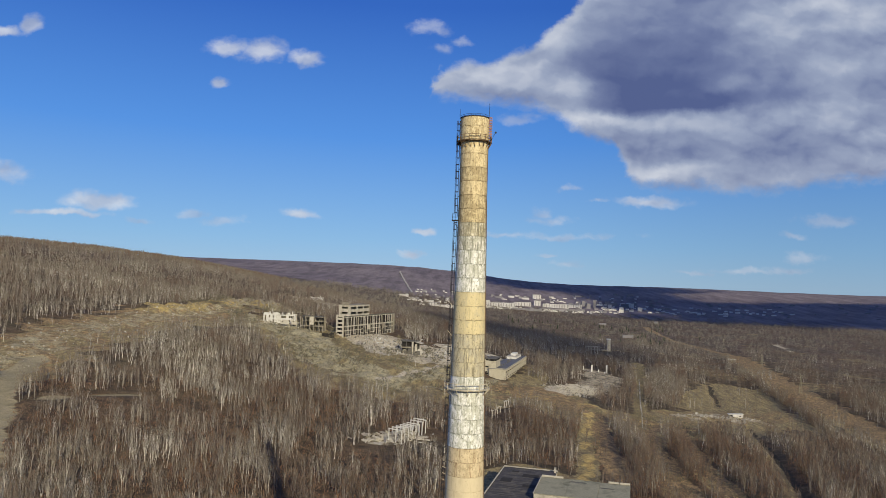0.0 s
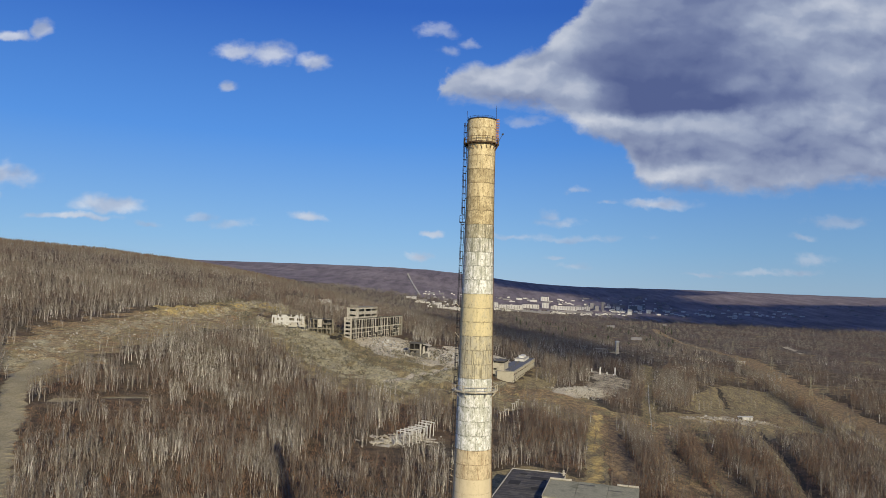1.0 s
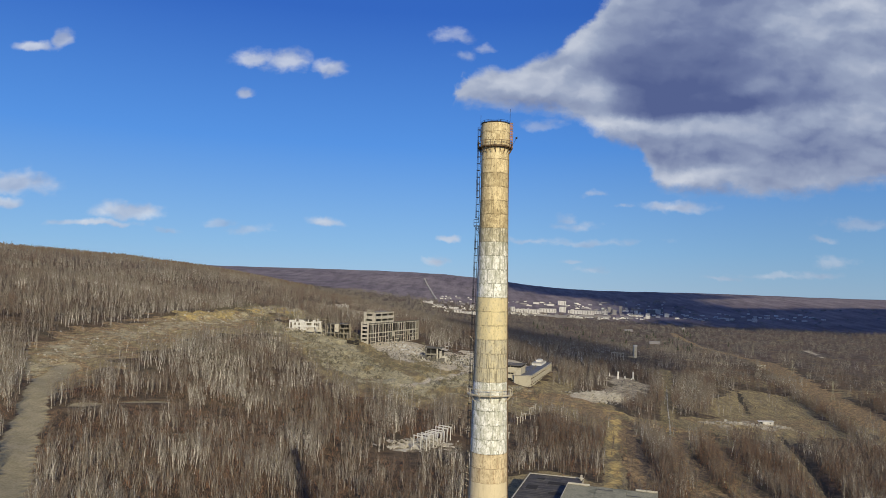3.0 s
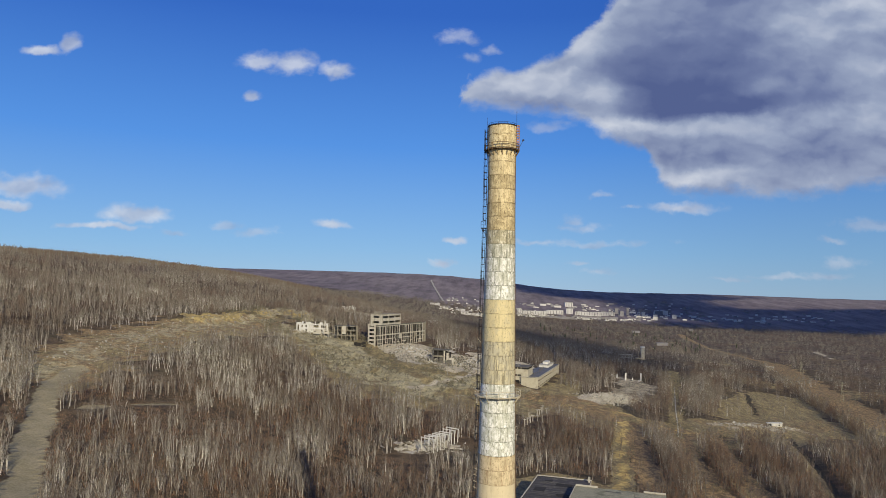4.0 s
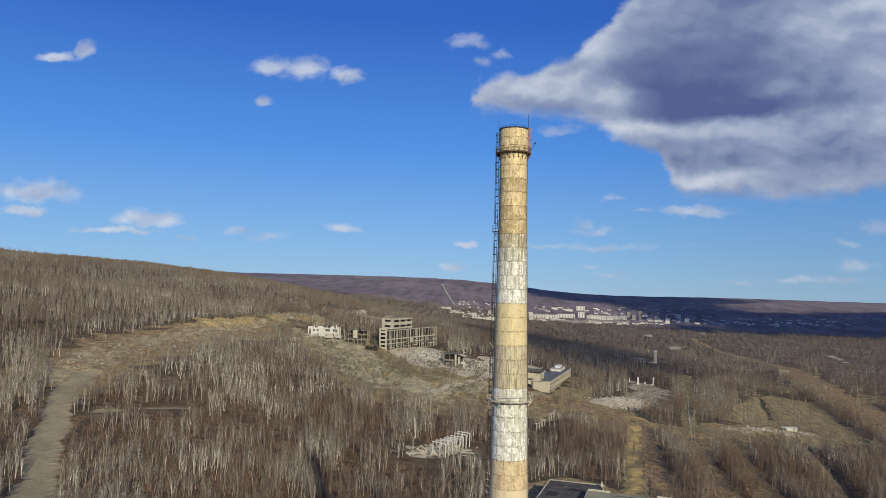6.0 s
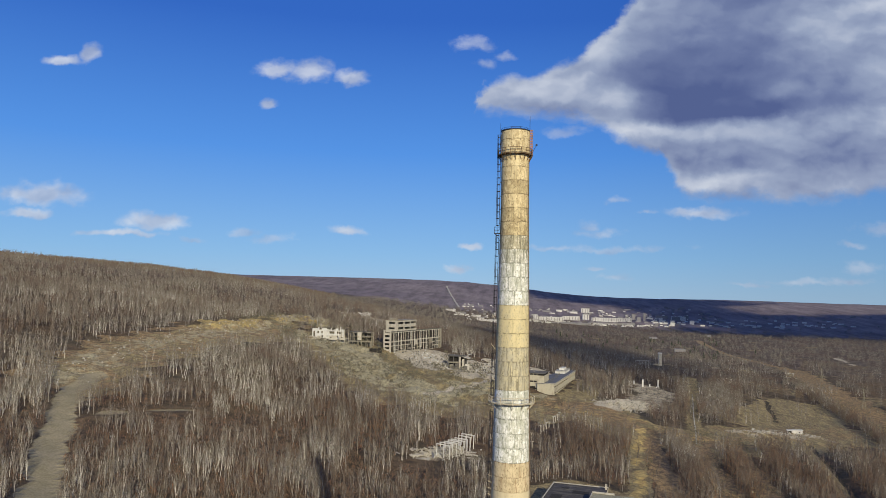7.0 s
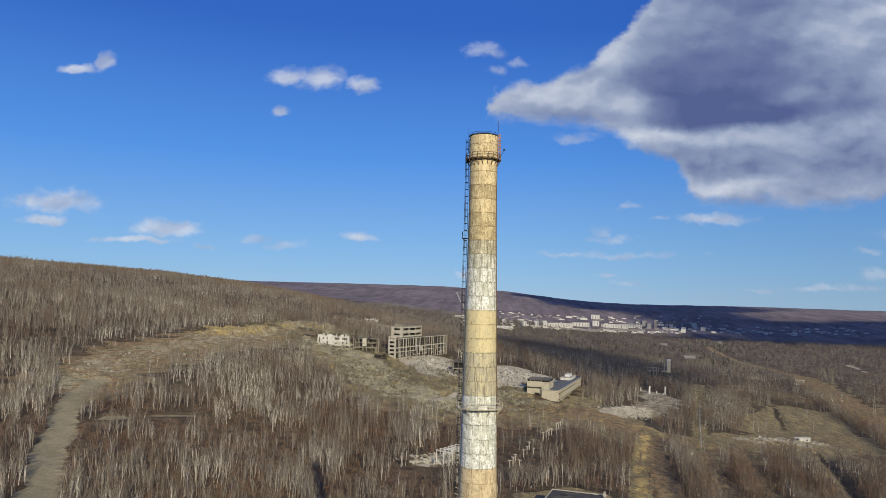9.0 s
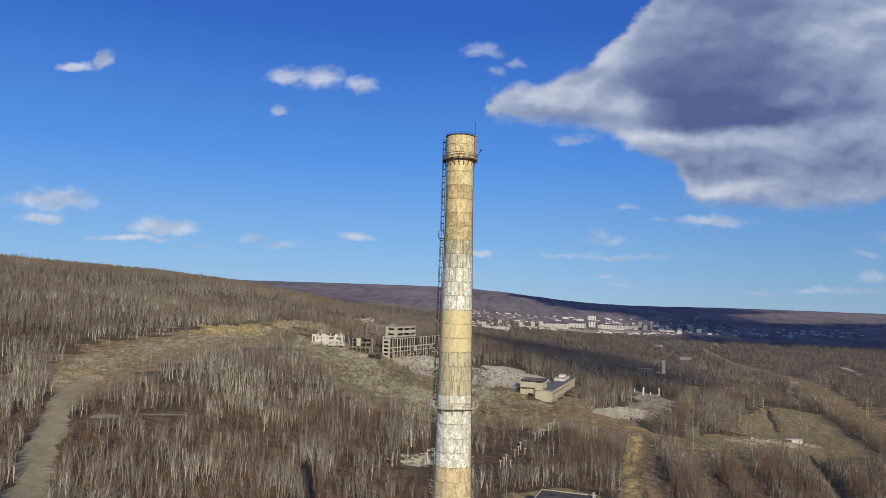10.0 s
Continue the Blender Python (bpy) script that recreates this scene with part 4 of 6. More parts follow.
def bare_trees(p, tall, tone, twigs, girth, spread, twig_wide, limbs=0, twig_long=0.105, lift=1.0):
    """Bare trees as arrays: a leaning tapered trunk each, limbs that fork from it, and a loose crown of twigs round them."""
    n = len(p)
    lean = np.stack([rng.normal(0, 0.115, n), rng.normal(0, 0.115, n), np.ones(n)], -1) * tall[:, None]
    a = rng.uniform(0, 2 * np.pi, n)[:, None] + np.array([0, 2 * np.pi / 3, 4 * np.pi / 3])
    r = (girth * rng.uniform(0.6, 1.5, n))[:, None]
    base = p[:, None, :] + np.stack([r * np.cos(a), r * np.sin(a), np.full_like(a, -0.5)], -1)
    trunk = np.concatenate([base, (p + lean * 0.95)[:, None, :]], 1)                      # n, 4, 3
    k = np.arange(n)[:, None, None] * 4
    tf = (np.array([[0, 1, 3], [1, 2, 3], [2, 0, 3]])[None] + k).reshape(-1, 3)
    count = 4 * n
    verts, faces, slots, tones = [trunk.reshape(-1, 3)], [tf], [np.zeros(len(tf))], [np.repeat(tone, 4)]
    if limbs:
        u = rng.uniform(0.15, 0.6, (n, limbs))
        f = rng.uniform(0, 2 * np.pi, (n, limbs))
        reach = tall[:, None] * spread * rng.uniform(0.6, 1.2, (n, limbs))
        o = p[:, None, :] + lean[:, None, :] * u[..., None]
        tip = o + np.stack([np.cos(f) * reach, np.sin(f) * reach, tall[:, None] * (0.95 - u) * rng.uniform(0.5, 0.95, (n, limbs))], -1)
        side = np.stack([-np.sin(f), np.cos(f), np.zeros_like(f)], -1) * (girth * 0.75)
        verts.append(np.stack([o - side, o + side, tip], 2).reshape(-1, 3))
        lf = np.arange(n * limbs * 3).reshape(-1, 3) + count
        faces.append(lf)
        slots.append(np.zeros(len(lf)))
        tones.append(np.repeat(tone, 3 * limbs))
        count += n * limbs * 3
    u = rng.uniform(0.18, 0.98, (n, twigs)) ** 0.8
    f = rng.uniform(0, 2 * np.pi, (n, twigs))
    crown = tall[:, None] * spread * np.sin(np.pi * np.clip(u * 0.86 + 0.1, 0, 1)) * np.sqrt(rng.uniform(0, 1, (n, twigs)))
    o = p[:, None, :] + lean[:, None, :] * u[..., None] + np.stack([np.cos(f) * crown, np.sin(f) * crown, np.zeros_like(f)], -1)
    size = tall[:, None] * twig_long * rng.uniform(0.57, 1.43, (n, twigs))
    g = f + rng.normal(0, 0.9, (n, twigs))
    tip = o + np.stack([np.cos(g) * size * 0.6 / lift, np.sin(g) * size * 0.6 / lift, size * lift * rng.uniform(0.5, 1.3, (n, twigs))], -1)
    wide = twig_wide * rng.uniform(0.5, 1.5, (n, twigs))
    h = g + np.pi / 2 + rng.normal(0, 0.6, (n, twigs))
    side = np.stack([np.cos(h) * wide, np.sin(h) * wide, rng.normal(0, 0.4, (n, twigs)) * wide], -1)
    mid = o * 0.5 + tip * 0.5
    verts.append(np.stack([o, mid + side, tip, mid - side], 2).reshape(-1, 3))
    wf = np.arange(n * twigs)[:, None] * 4 + count + np.array([0, 1, 2, 3])
    faces += [wf[:, [0, 1, 2]], wf[:, [0, 2, 3]]]
    slots.append(np.ones(2 * len(wf)))
    tones.append(np.repeat(tone, 4 * twigs))
    return np.concatenate(verts), np.concatenate(faces), np.concatenate(slots), np.concatenate(tones)


def wood(name, label, p, low, high, twigs, girth, spread, twig_wide, limbs=0, twig_long=0.105, paler=0.0, stems=0.0, lift=1.0):
    if stems:                                     # birches that rise in twos and threes from one stool
        more = p[rng.uniform(0, 1, len(p)) < stems] + 0.0
        more[:, :2] += rng.normal(0, 0.9, (len(more), 2))
        p = np.concatenate([p, more])
    stand = 0.5 + 0.5 * np.sin(p[:, 0] / 29 + 1.9 * np.sin(p[:, 1] / 41)) * np.sin(p[:, 1] / 33)
    tall = low + (high - low) * np.clip(0.38 + 0.38 * stand + rng.normal(0, 0.2, len(p)), 0, 1)
    wood_stuff = [UNDER, UNDER] if name == "undergrowth" else [TWIGS, TWIGS] if tall.mean() < 10.5 and len(p) and p[:, 1].mean() > 1000 else [BARK, TWIGS]
    # paler lifts the tone of farther woods, standing in for distance haze
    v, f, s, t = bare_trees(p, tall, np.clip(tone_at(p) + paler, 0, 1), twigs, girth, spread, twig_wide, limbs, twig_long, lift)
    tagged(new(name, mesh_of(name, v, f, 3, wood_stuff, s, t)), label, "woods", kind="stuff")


near_places = scatter(240, 640, 4.1)
order = np.argsort(np.hypot(near_places[:, 0] + 40, near_places[:, 1] + 130))
single_places = near_places[order[:260]]
wood("birch_woods", "bare pale-stemmed birch woods in leaf litter", near_places[order[260:]], 5, 19, 34, 0.15, 0.14, 0.075, 5, 0.12, stems=0.7, lift=1.25)
wood("hillside_woods", "bare grey-brown woods on the slopes", scatter(640, 1180, 5.0), 7, 18, 18, 0.15, 0.15, 0.16, 3, 0.15, paler=0.06, stems=0.3, lift=1.35)
wood("crest_woods", "bare grey-brown woods over the crest of the hill", scatter(1180, 1640, 5.6, east=-130), 7, 15, 11, 0.13, 0.17, 0.28, twig_long=0.15, paler=0.08, lift=1.4)
wood("skyline_woods", "dark bare woods along the crest of the hill", scatter(1640, 2020, 5.8, 1.3, east=-430), 5, 11, 10, 0.1, 0.2, 0.6, twig_long=0.2, lift=1.3)
# the two farthest woods get the most haze in their tone
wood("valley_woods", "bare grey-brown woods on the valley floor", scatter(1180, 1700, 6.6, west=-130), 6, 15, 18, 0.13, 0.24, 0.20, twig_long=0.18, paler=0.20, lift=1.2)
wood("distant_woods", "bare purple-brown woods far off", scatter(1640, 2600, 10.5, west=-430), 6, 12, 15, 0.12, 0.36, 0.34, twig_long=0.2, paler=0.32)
wood("undergrowth", "rust-brown leafless shrubs under the trees", scatter(240, 640, 3.2, 0.8, gaps=False), 1.8, 6.5, 11, 0.03, 0.36, 0.13, twig_long=0.22)


def hedge_places(line, half, count):
    """Places along a line, as thick as a hedge."""
    line = np.array(line, float)
    k, f = rng.integers(0, len(line) - 1, count), rng.uniform(0, 1, (count, 1))
    p = line[k] * (1 - f) + line[k + 1] * f + rng.normal(0, half * 0.5, (count, 2))
    return np.column_stack([p, ground_height(p[:, 0], p[:, 1])])


wood("hedgerow", "dense grey-brown hedge of bare trees beside the track", hedge_places([(p - 15, q) for p, q in TRACK[1:-1]] + [(505, 1130)], 9, 1400), 4, 9, 16, 0.06, 0.2, 0.2, twig_long=0.16)


def scrub(name, label, lines, half, step, low, high, twigs, wide):
    """Loose brush over open ground along some lines."""
    out = []
    for line in lines:
        xs, ys = [p[0] for p in line], [p[1] for p in line]
        gx, gy = np.meshgrid(np.arange(min(xs) - half, max(xs) + half, step), np.arange(min(ys) - half, max(ys) + half, step))
        gx, gy = gx.ravel() + rng.uniform(-2, 2, gx.size), gy.ravel() + rng.uniform(-2, 2, gy.size)
        clump = np.sin(gx / 9 + 2 * np.sin(gy / 13)) * np.sin(gy / 8 + 1.3 * np.sin(gx / 10))
        keep = (away(gx, gy, line) < half) & (rng.uniform(-0.4, 1.0, gx.size) < clump)
        for bx, by, hx, hy in BUILT:
            keep &= ~((np.abs(gx - bx) < hx) & (np.abs(gy - by) < hy))
        for road, w in ((ROAD, 10), (SIDE_TRACK, 5), (DITCH, 4), (STRAW_PATH, 5), (TRAIL, 6)):
            keep &= away(gx, gy, road) > w
        out.append(np.stack([gx[keep], gy[keep], ground_height(gx[keep], gy[keep])], -1))
    p = np.concatenate(out)
    v, f, s, t = bare_trees(p, rng.uniform(low, high, len(p)), np.clip(0.35 + tone_at(p) * 0.6, 0, 0.72 if "slope" not in name else 1), twigs, 0.03, 0.42, wide, twig_long=0.28)
    tagged(new(name, mesh_of(name, v, f, 3, [BRUSH, BRUSH], s, t)), label, "brush", kind="stuff")


scrub("slope_scrub", "dry grey-brown brush scattered over the ruin slope", [RUIN_SLOPE, CLIFF, DEMOLISHED[:2]], 62, 3.0, 1.2, 4.5, 12, 0.34)
scrub("field_scrub", "dry brush and tall weeds over the fields", [MEADOW, FIELD, FAR_FIELD, CORRIDOR], 44, 3.4, 0.6, 2.4, 8, 0.22)
scrub("quarry_scrub", "sparse dry brush on the quarry floor", [QUARRY], 42, 5.0, 0.6, 2.5, 8, 0.25)
scrub("ride_scrub", "low brown brush along the rides through the woods", [RIDE, RIDE_FAR, STRAW_PATH, PIPE_RIDE], 11, 2.4, 0.5, 2.6, 9, 0.26)


def single_birch(seed, tall):
    """A bare birch: a slightly bent tapered trunk with limbs, and a crown of fine twigs."""
    r = random.Random(seed)
    b = thing("birch_tree", pose(0, 0, 0), "bare white-stemmed birch with fine brown twigs", "tree", "birches below the flight")
    spine = [Vector((0.25 * math.sin(0.9 * k + seed) * k / 7, 0.22 * math.sin(1.3 * k + 2 * seed) * k / 7, tall * k / 7 - 0.4 * (k == 0))) for k in range(8)]

    def tube(bm, points, r0, r1, sides):
        rings = []
        for k, p in enumerate(points):
            rad = r0 + (r1 - r0) * k / (len(points) - 1)
            rings.append([bm.verts.new(p + Vector((rad * math.cos(2 * math.pi * j / sides), rad * math.sin(2 * math.pi * j / sides), 0))) for j in range(sides)])
        for one, two in zip(rings, rings[1:]):
            for j in range(sides):
                bm.faces.new((one[j], one[(j + 1) % sides], two[(j + 1) % sides], two[j]))

    bm = bmesh.new()
    tube(bm, spine, 0.15, 0.025, 6)
    tips = []
    for k in range(9):
        u = r.uniform(0.3, 0.85) * 7
        p = spine[int(u)].lerp(spine[int(u) + 1], u % 1)
        a, reach = r.uniform(0, 6.28), tall * 0.17 * (1.15 - u / 7) * r.uniform(0.8, 1.3)
        q = p + Vector((math.cos(a) * reach, math.sin(a) * reach, reach * r.uniform(0.8, 1.6)))
        tube(bm, [p, p.lerp(q, 0.5) + Vector((0, 0, -0.1 * reach)), q], 0.05, 0.012, 3)
        tips.append((p, q))
    part("trunk", bm, BARK, b, "white peeling birch trunk and limbs")
    bm = bmesh.new()
    for k in range(90):
        p, q = tips[k % 9] if k % 3 else (spine[3 + k % 4], spine[4 + k % 4])
        o = p.lerp(q, r.uniform(0.2, 1.0))
        a, reach = r.uniform(0, 6.28), r.uniform(0.5, 1.5)
        tip = o + Vector((math.cos(a) * reach, math.sin(a) * reach, reach * r.uniform(0.2, 1.4)))
        side = Vector((-math.sin(a), math.cos(a), r.uniform(-0.5, 0.5))) * 0.05
        mid = o.lerp(tip, 0.45)
        bm.faces.new([bm.verts.new(v) for v in (o, mid + side, tip, mid - side)])
    part("crown", bm, TWIGS, b, "fine brown leafless twigs")
    for ob in b.children:
        tone = np.full(len(ob.data.vertices), r.uniform(0.35, 1.0), np.float32)
        ob.data.attributes.new("tone", "FLOAT", "POINT").data.foreach_set("value", tone)
    return b


def birches():
    kinds = [single_birch(k + 1, h) for k, h in enumerate((9.5, 11, 12, 13, 14, 15))]
    r = random.Random(5)
    for k, (x, y, z) in enumerate(single_places):
        m = pose(x, y, z, 0, 0, r.uniform(0, 360))
        if k < len(kinds):
            kinds[k].matrix_world = m
        else:
            copy_thing(kinds[k % len(kinds)], m)


birches()


def conifers():
    """Dark spruces that stand singly in the distant woods."""
    r = np.random.default_rng(21)
    n = 70
    x, y = r.uniform(180, 640, n), r.uniform(1500, 2050, n)
    z = ground_height(x, y)
    verts, faces = [], []
    for k in range(n):
        h = r.uniform(9, 15)
        for t in range(4):
            base, w = len(verts), (1 - t / 4.6) * h * 0.2
            low, up = z[k] + h * (0.08 + 0.2 * t), z[k] + h * min(1.0, 0.42 + 0.2 * t)
            for j in range(7):
                a = 2 * math.pi * j / 7 + t
                d = w * r.uniform(0.75, 1.2)
                verts.append((x[k] + d * math.cos(a), y[k] + d * math.sin(a), low + r.uniform(-0.3, 0.3)))
            verts.append((x[k], y[k], up))
            faces += [(base + j, base + (j + 1) % 7, base + 7) for j in range(7)]
    v = np.array(verts)
    tagged(new("spruces", mesh_of("spruces", v, np.array(faces), 3, [NEEDLES], tone=r.uniform(0, 1, len(v)))), "dark green spruces among bare distant woods", "woods", kind="stuff")


conifers()


# ---- ruins and buildings ----
luck = random.Random(11)
GRID, RUIN_GRID = -14.9, -21.9        # the works' own directions


def concrete_frame(name, x, y, turn, nx, ny, storeys, bay, rise, gone, stuff, label, slabs=True, sink=2.0):
    """The skeleton of a wrecked building: columns, beams and floors, some of them gone."""
    z0 = min(on_ground(x, y), on_ground(x + nx * bay / 2, y), on_ground(x, y + ny * bay / 2)) - sink
    r = thing(name, pose(x, y, z0, 0, 0, turn), label, "ruin", kind="")
    top = sink + storeys * rise
    for i in range(nx + 1):
        for j in range(ny + 1):
            h = top if luck.random() > gone else sink + rise * luck.randint(1, storeys)
            part("column", box(i * bay - 0.4, i * bay + 0.4, j * bay - 0.4, j * bay + 0.4, 0, h, 0.05), stuff, r)
    for s in range(1, storeys + 1):
        z = sink + s * rise
        for j in range(ny + 1):
            for i in range(nx):
                if luck.random() > gone:
                    part("beam", box(i * bay + 0.4, (i + 1) * bay - 0.4, j * bay - 0.25, j * bay + 0.25, z - 0.75, z - 0.02, 0.04), stuff, r)
        if slabs:
            for i in range(nx):
                for j in range(ny):
                    if luck.random() > 1.6 * gone:
                        part("floor_slab", box(i * bay + 0.05, (i + 1) * bay - 0.05, j * bay + 0.05, (j + 1) * bay - 0.05, z, z + 0.3, 0.04), DARK_CONCRETE if s == storeys else stuff, r)
    return r, z0, sink


def pierced_wall(parent, name, ax, ay, bx, by, z0, z1, rows, cols, stuff, thick=0.5, wide=0.6, high=0.55, label="", broken=0.0):
    """A wall from a to b with rows of openings that go through it, in a dark frame."""
    bm = bmesh.new()
    length = math.hypot(bx - ax, by - ay)
    turn = Matrix.Translation((ax, ay, 0)) @ Matrix.Rotation(math.atan2(by - ay, bx - ax), 4, "Z")
    us, ws = [0.0], [z0]
    for c in range(cols):
        m = (c + 0.5) * length / cols
        us += [m - wide * length / cols / 2, m + wide * length / cols / 2]
    for r in range(rows):
        m = z0 + (r + 0.5) * (z1 - z0) / rows
        ws += [m - high * (z1 - z0) / rows / 2, m + high * (z1 - z0) / rows / 2]
    us, ws = us + [length], ws + [z1]
    grid = {}

    def corner(i, k, s):
        if (i, k, s) not in grid:
            grid[i, k, s] = bm.verts.new(turn @ Vector((us[i], (0, thick)[s], ws[k])))
        return grid[i, k, s]

    lost = {(i, k) for i in range(1, len(us) - 2) for k in range(1, len(ws) - 2) if i % 2 != k % 2 and luck.random() < broken * (1 if i % 2 else 0.5)}

    def solid(i, k):
        return (i, k) not in lost and 0 <= i < len(us) - 1 and 0 <= k < len(ws) - 1 and not (i % 2 and k % 2)

    for i in range(len(us) - 1):
        for k in range(len(ws) - 1):
            if not solid(i, k):
                continue
            for s in (0, 1):
                f = [corner(i, k, s), corner(i + 1, k, s), corner(i + 1, k + 1, s), corner(i, k + 1, s)]
                bm.faces.new(f if s == 0 else f[::-1])
            for di, dk, p, q in ((-1, 0, (i, k), (i, k + 1)), (1, 0, (i + 1, k + 1), (i + 1, k)), (0, -1, (i + 1, k), (i, k)), (0, 1, (i, k + 1), (i + 1, k + 1))):
                if not solid(i + di, k + dk):
                    bm.faces.new((corner(*p, 0), corner(*q, 0), corner(*q, 1), corner(*p, 1)))
    bmesh.ops.recalc_face_normals(bm, faces=bm.faces)
    return part(name, bm, stuff, parent, label)


def main_ruin():
    """A long gutted works hall with a windowed end wall and a taller block behind it."""
    z0 = on_ground(-126, 723) - 2
    r = thing("gutted_factory", pose(-126, 723, z0, 0, 0, RUIN_GRID), "gutted long concrete factory hall with empty window bays", "ruin")
    top, bays, bay = 74.0 - z0, 16, 8.4
    end = bays * bay
    pierced_wall(r, "end_wall", -10.3, 0, 0, 0, 0, top + 1.5, 6, 1, PALE_CONCRETE, 0.6, 0.62, 0.5, "pale end wall with empty windows")
    # the long side: slit windows above, a blind band, tall bays below
    pierced_wall(r, "upper_wall", -0.1, 0.65, -0.1, end + 0.6, 14.6, top - 1.2, 1, 22, PALE_CONCRETE, 0.25, 0.86, 0.84, broken=0.1)
    pierced_wall(r, "lower_wall", -0.1, 0.65, -0.1, end + 0.6, 0, 14.58, 3, 22, PALE_CONCRETE, 0.25, 0.86, 0.80, broken=0.28)
    # back columns and floors use dark concrete to deepen the shaded bays
    for i in range(bays + 1):
        part("column", box(-0.02, 0.28, i * bay + 0.66, i * bay + 1.1, 0, top - 1.22, 0.05), PLASTER if i % 4 else CONCRETE, r)
        part("column", box(-9.6, -8.8, i * bay + 0.7, i * bay + 1.5, 0, top - 1.65, 0.06), DARK_CONCRETE, r)
    for k, z in enumerate((7.2, 14.6)):
        for i in range(bays):
            part("floor_slab", box(-2.9, -0.6, i * bay + 1.5, (i + 1) * bay + 0.6, z - 0.3, z, 0.04), DARK_CONCRETE, r)
    for i in range(bays):
        if luck.random() > 0.12:
            part("parapet_panel", box(-0.75, 0.32, i * bay + 0.65, (i + 1) * bay + 0.6, top - 1.18, top + luck.uniform(-0.5, 0.35), 0.05), DARK_CONCRETE, r)
        if i in (7, 12):
            part("wall_panel", box(0.0, 0.25, i * bay + 1.4, (i + 1) * bay + 0.55, 8.4, 14.0, 0.04), PALE_CONCRETE if i % 2 else CONCRETE, r)
        if luck.random() > 0.3:
            part("roof_slab", box(-9.6, -0.8, i * bay + 0.65, (i + 1) * bay + 0.6, top - 1.6, top - 1.2, 0.04), ROOFING, r)
    # black back wall and added partition put shade behind the empty bays
    part("back_wall", box(-10.2, -9.65, 0.7, end, 0, top - 1.8, 0.05), SOOT_AND_SHADE, r)
    part("inner_wall", box(-3.4, -3.0, 1.6, end - 0.6, 0, top - 1.7, 0.05), SOOT_AND_SHADE, r, "added black partition standing for interior shade")
    part("stair_tower", box(-10.0, -0.62, end + 1.6, end + 5.5, 0, top - 0.8, 0.08), CONCRETE, r)
    b = thing("gutted_tower_block", pose(-126, 723, z0, 0, 0, RUIN_GRID), "pale gutted tower block with dark window strips", "ruin")
    high = 85.8 - z0
    pierced_wall(b, "front_wall", -27, 34, -10.5, 34, 0, high, 6, 1, PALE_CONCRETE, 0.6, 0.5, 0.34)
    pierced_wall(b, "side_wall", -10.5, 34.7, -10.5, 84, 0, high, 6, 3, PALE_CONCRETE, 0.6, 0.86, 0.40)
    part("rear_wall", box(-27, -10.5, 83.5, 84, 0, high, 0.05), CONCRETE, b)
    part("left_wall", box(-27, -26.5, 34.7, 83.4, 0, high, 0.05), CONCRETE, b)
    for k in range(1, 6):
        part("floor_slab", box(-26.4, -11.2, 34.8, 83.3, k * high / 6 - 0.3, k * high / 6, 0.02), DARK_CONCRETE, b)
    part("roof_slab", box(-27.4, -10.1, 33.6, 84.4, high + 0.01, high + 0.6, 0.05), CONCRETE, b)
    part("roof_hut", box(-25, -18, 38, 47, high + 0.61, high + 3.2, 0.05), CONCRETE, b)


def broken_wall(name, x, y, turn, pieces, stuff, label, jag=0.2):
    """Standing pieces of wall with jagged tops, and near-black blocks for the shade in holes."""
    z0 = on_ground(x, y) - 2
    r = thing(name, pose(x, y, z0, 0, 0, turn), label, "ruin")
    for x0, x1, y0, h in pieces:
        bm = bmesh.new()
        n = max(3, int((x1 - x0) / 1.6))
        lift = luck.uniform(0, 6)
        tops = [h * (0.94 - jag + jag * math.sin(0.9 * i + lift) + luck.uniform(-0.12, 0.05) - (0.3 if luck.random() < 0.15 else 0.0)) + 2 for i in range(n + 1)]
        rows = []
        for i in range(n + 1):
            u = x0 + (x1 - x0) * i / n
            rows.append([bm.verts.new((u, y0, 0)), bm.verts.new((u, y0, tops[i])), bm.verts.new((u, y0 + 0.7, tops[i] - 0.3)), bm.verts.new((u, y0 + 0.7, 0))])
        for p, q in zip(rows, rows[1:]):
            for a in range(4):
                bm.faces.new((p[a], q[a], q[(a + 1) % 4], p[(a + 1) % 4]))
        bm.faces.new(rows[0][::-1])
        bm.faces.new(rows[-1])
        bmesh.ops.recalc_face_normals(bm, faces=bm.faces)
        part("wall_piece", bm, stuff, r)
        for k in range(int((x1 - x0) / 6)):
            u = x0 + 2 + 6 * k
            part("window_hole", box(u, u + luck.uniform(1.4, 2.8), y0 - 0.06, y0 + 0.3, 2 + h * luck.uniform(0.1, 0.25), 2 + h * luck.uniform(0.38, 0.52), 0.02), GAP, r)
    return r


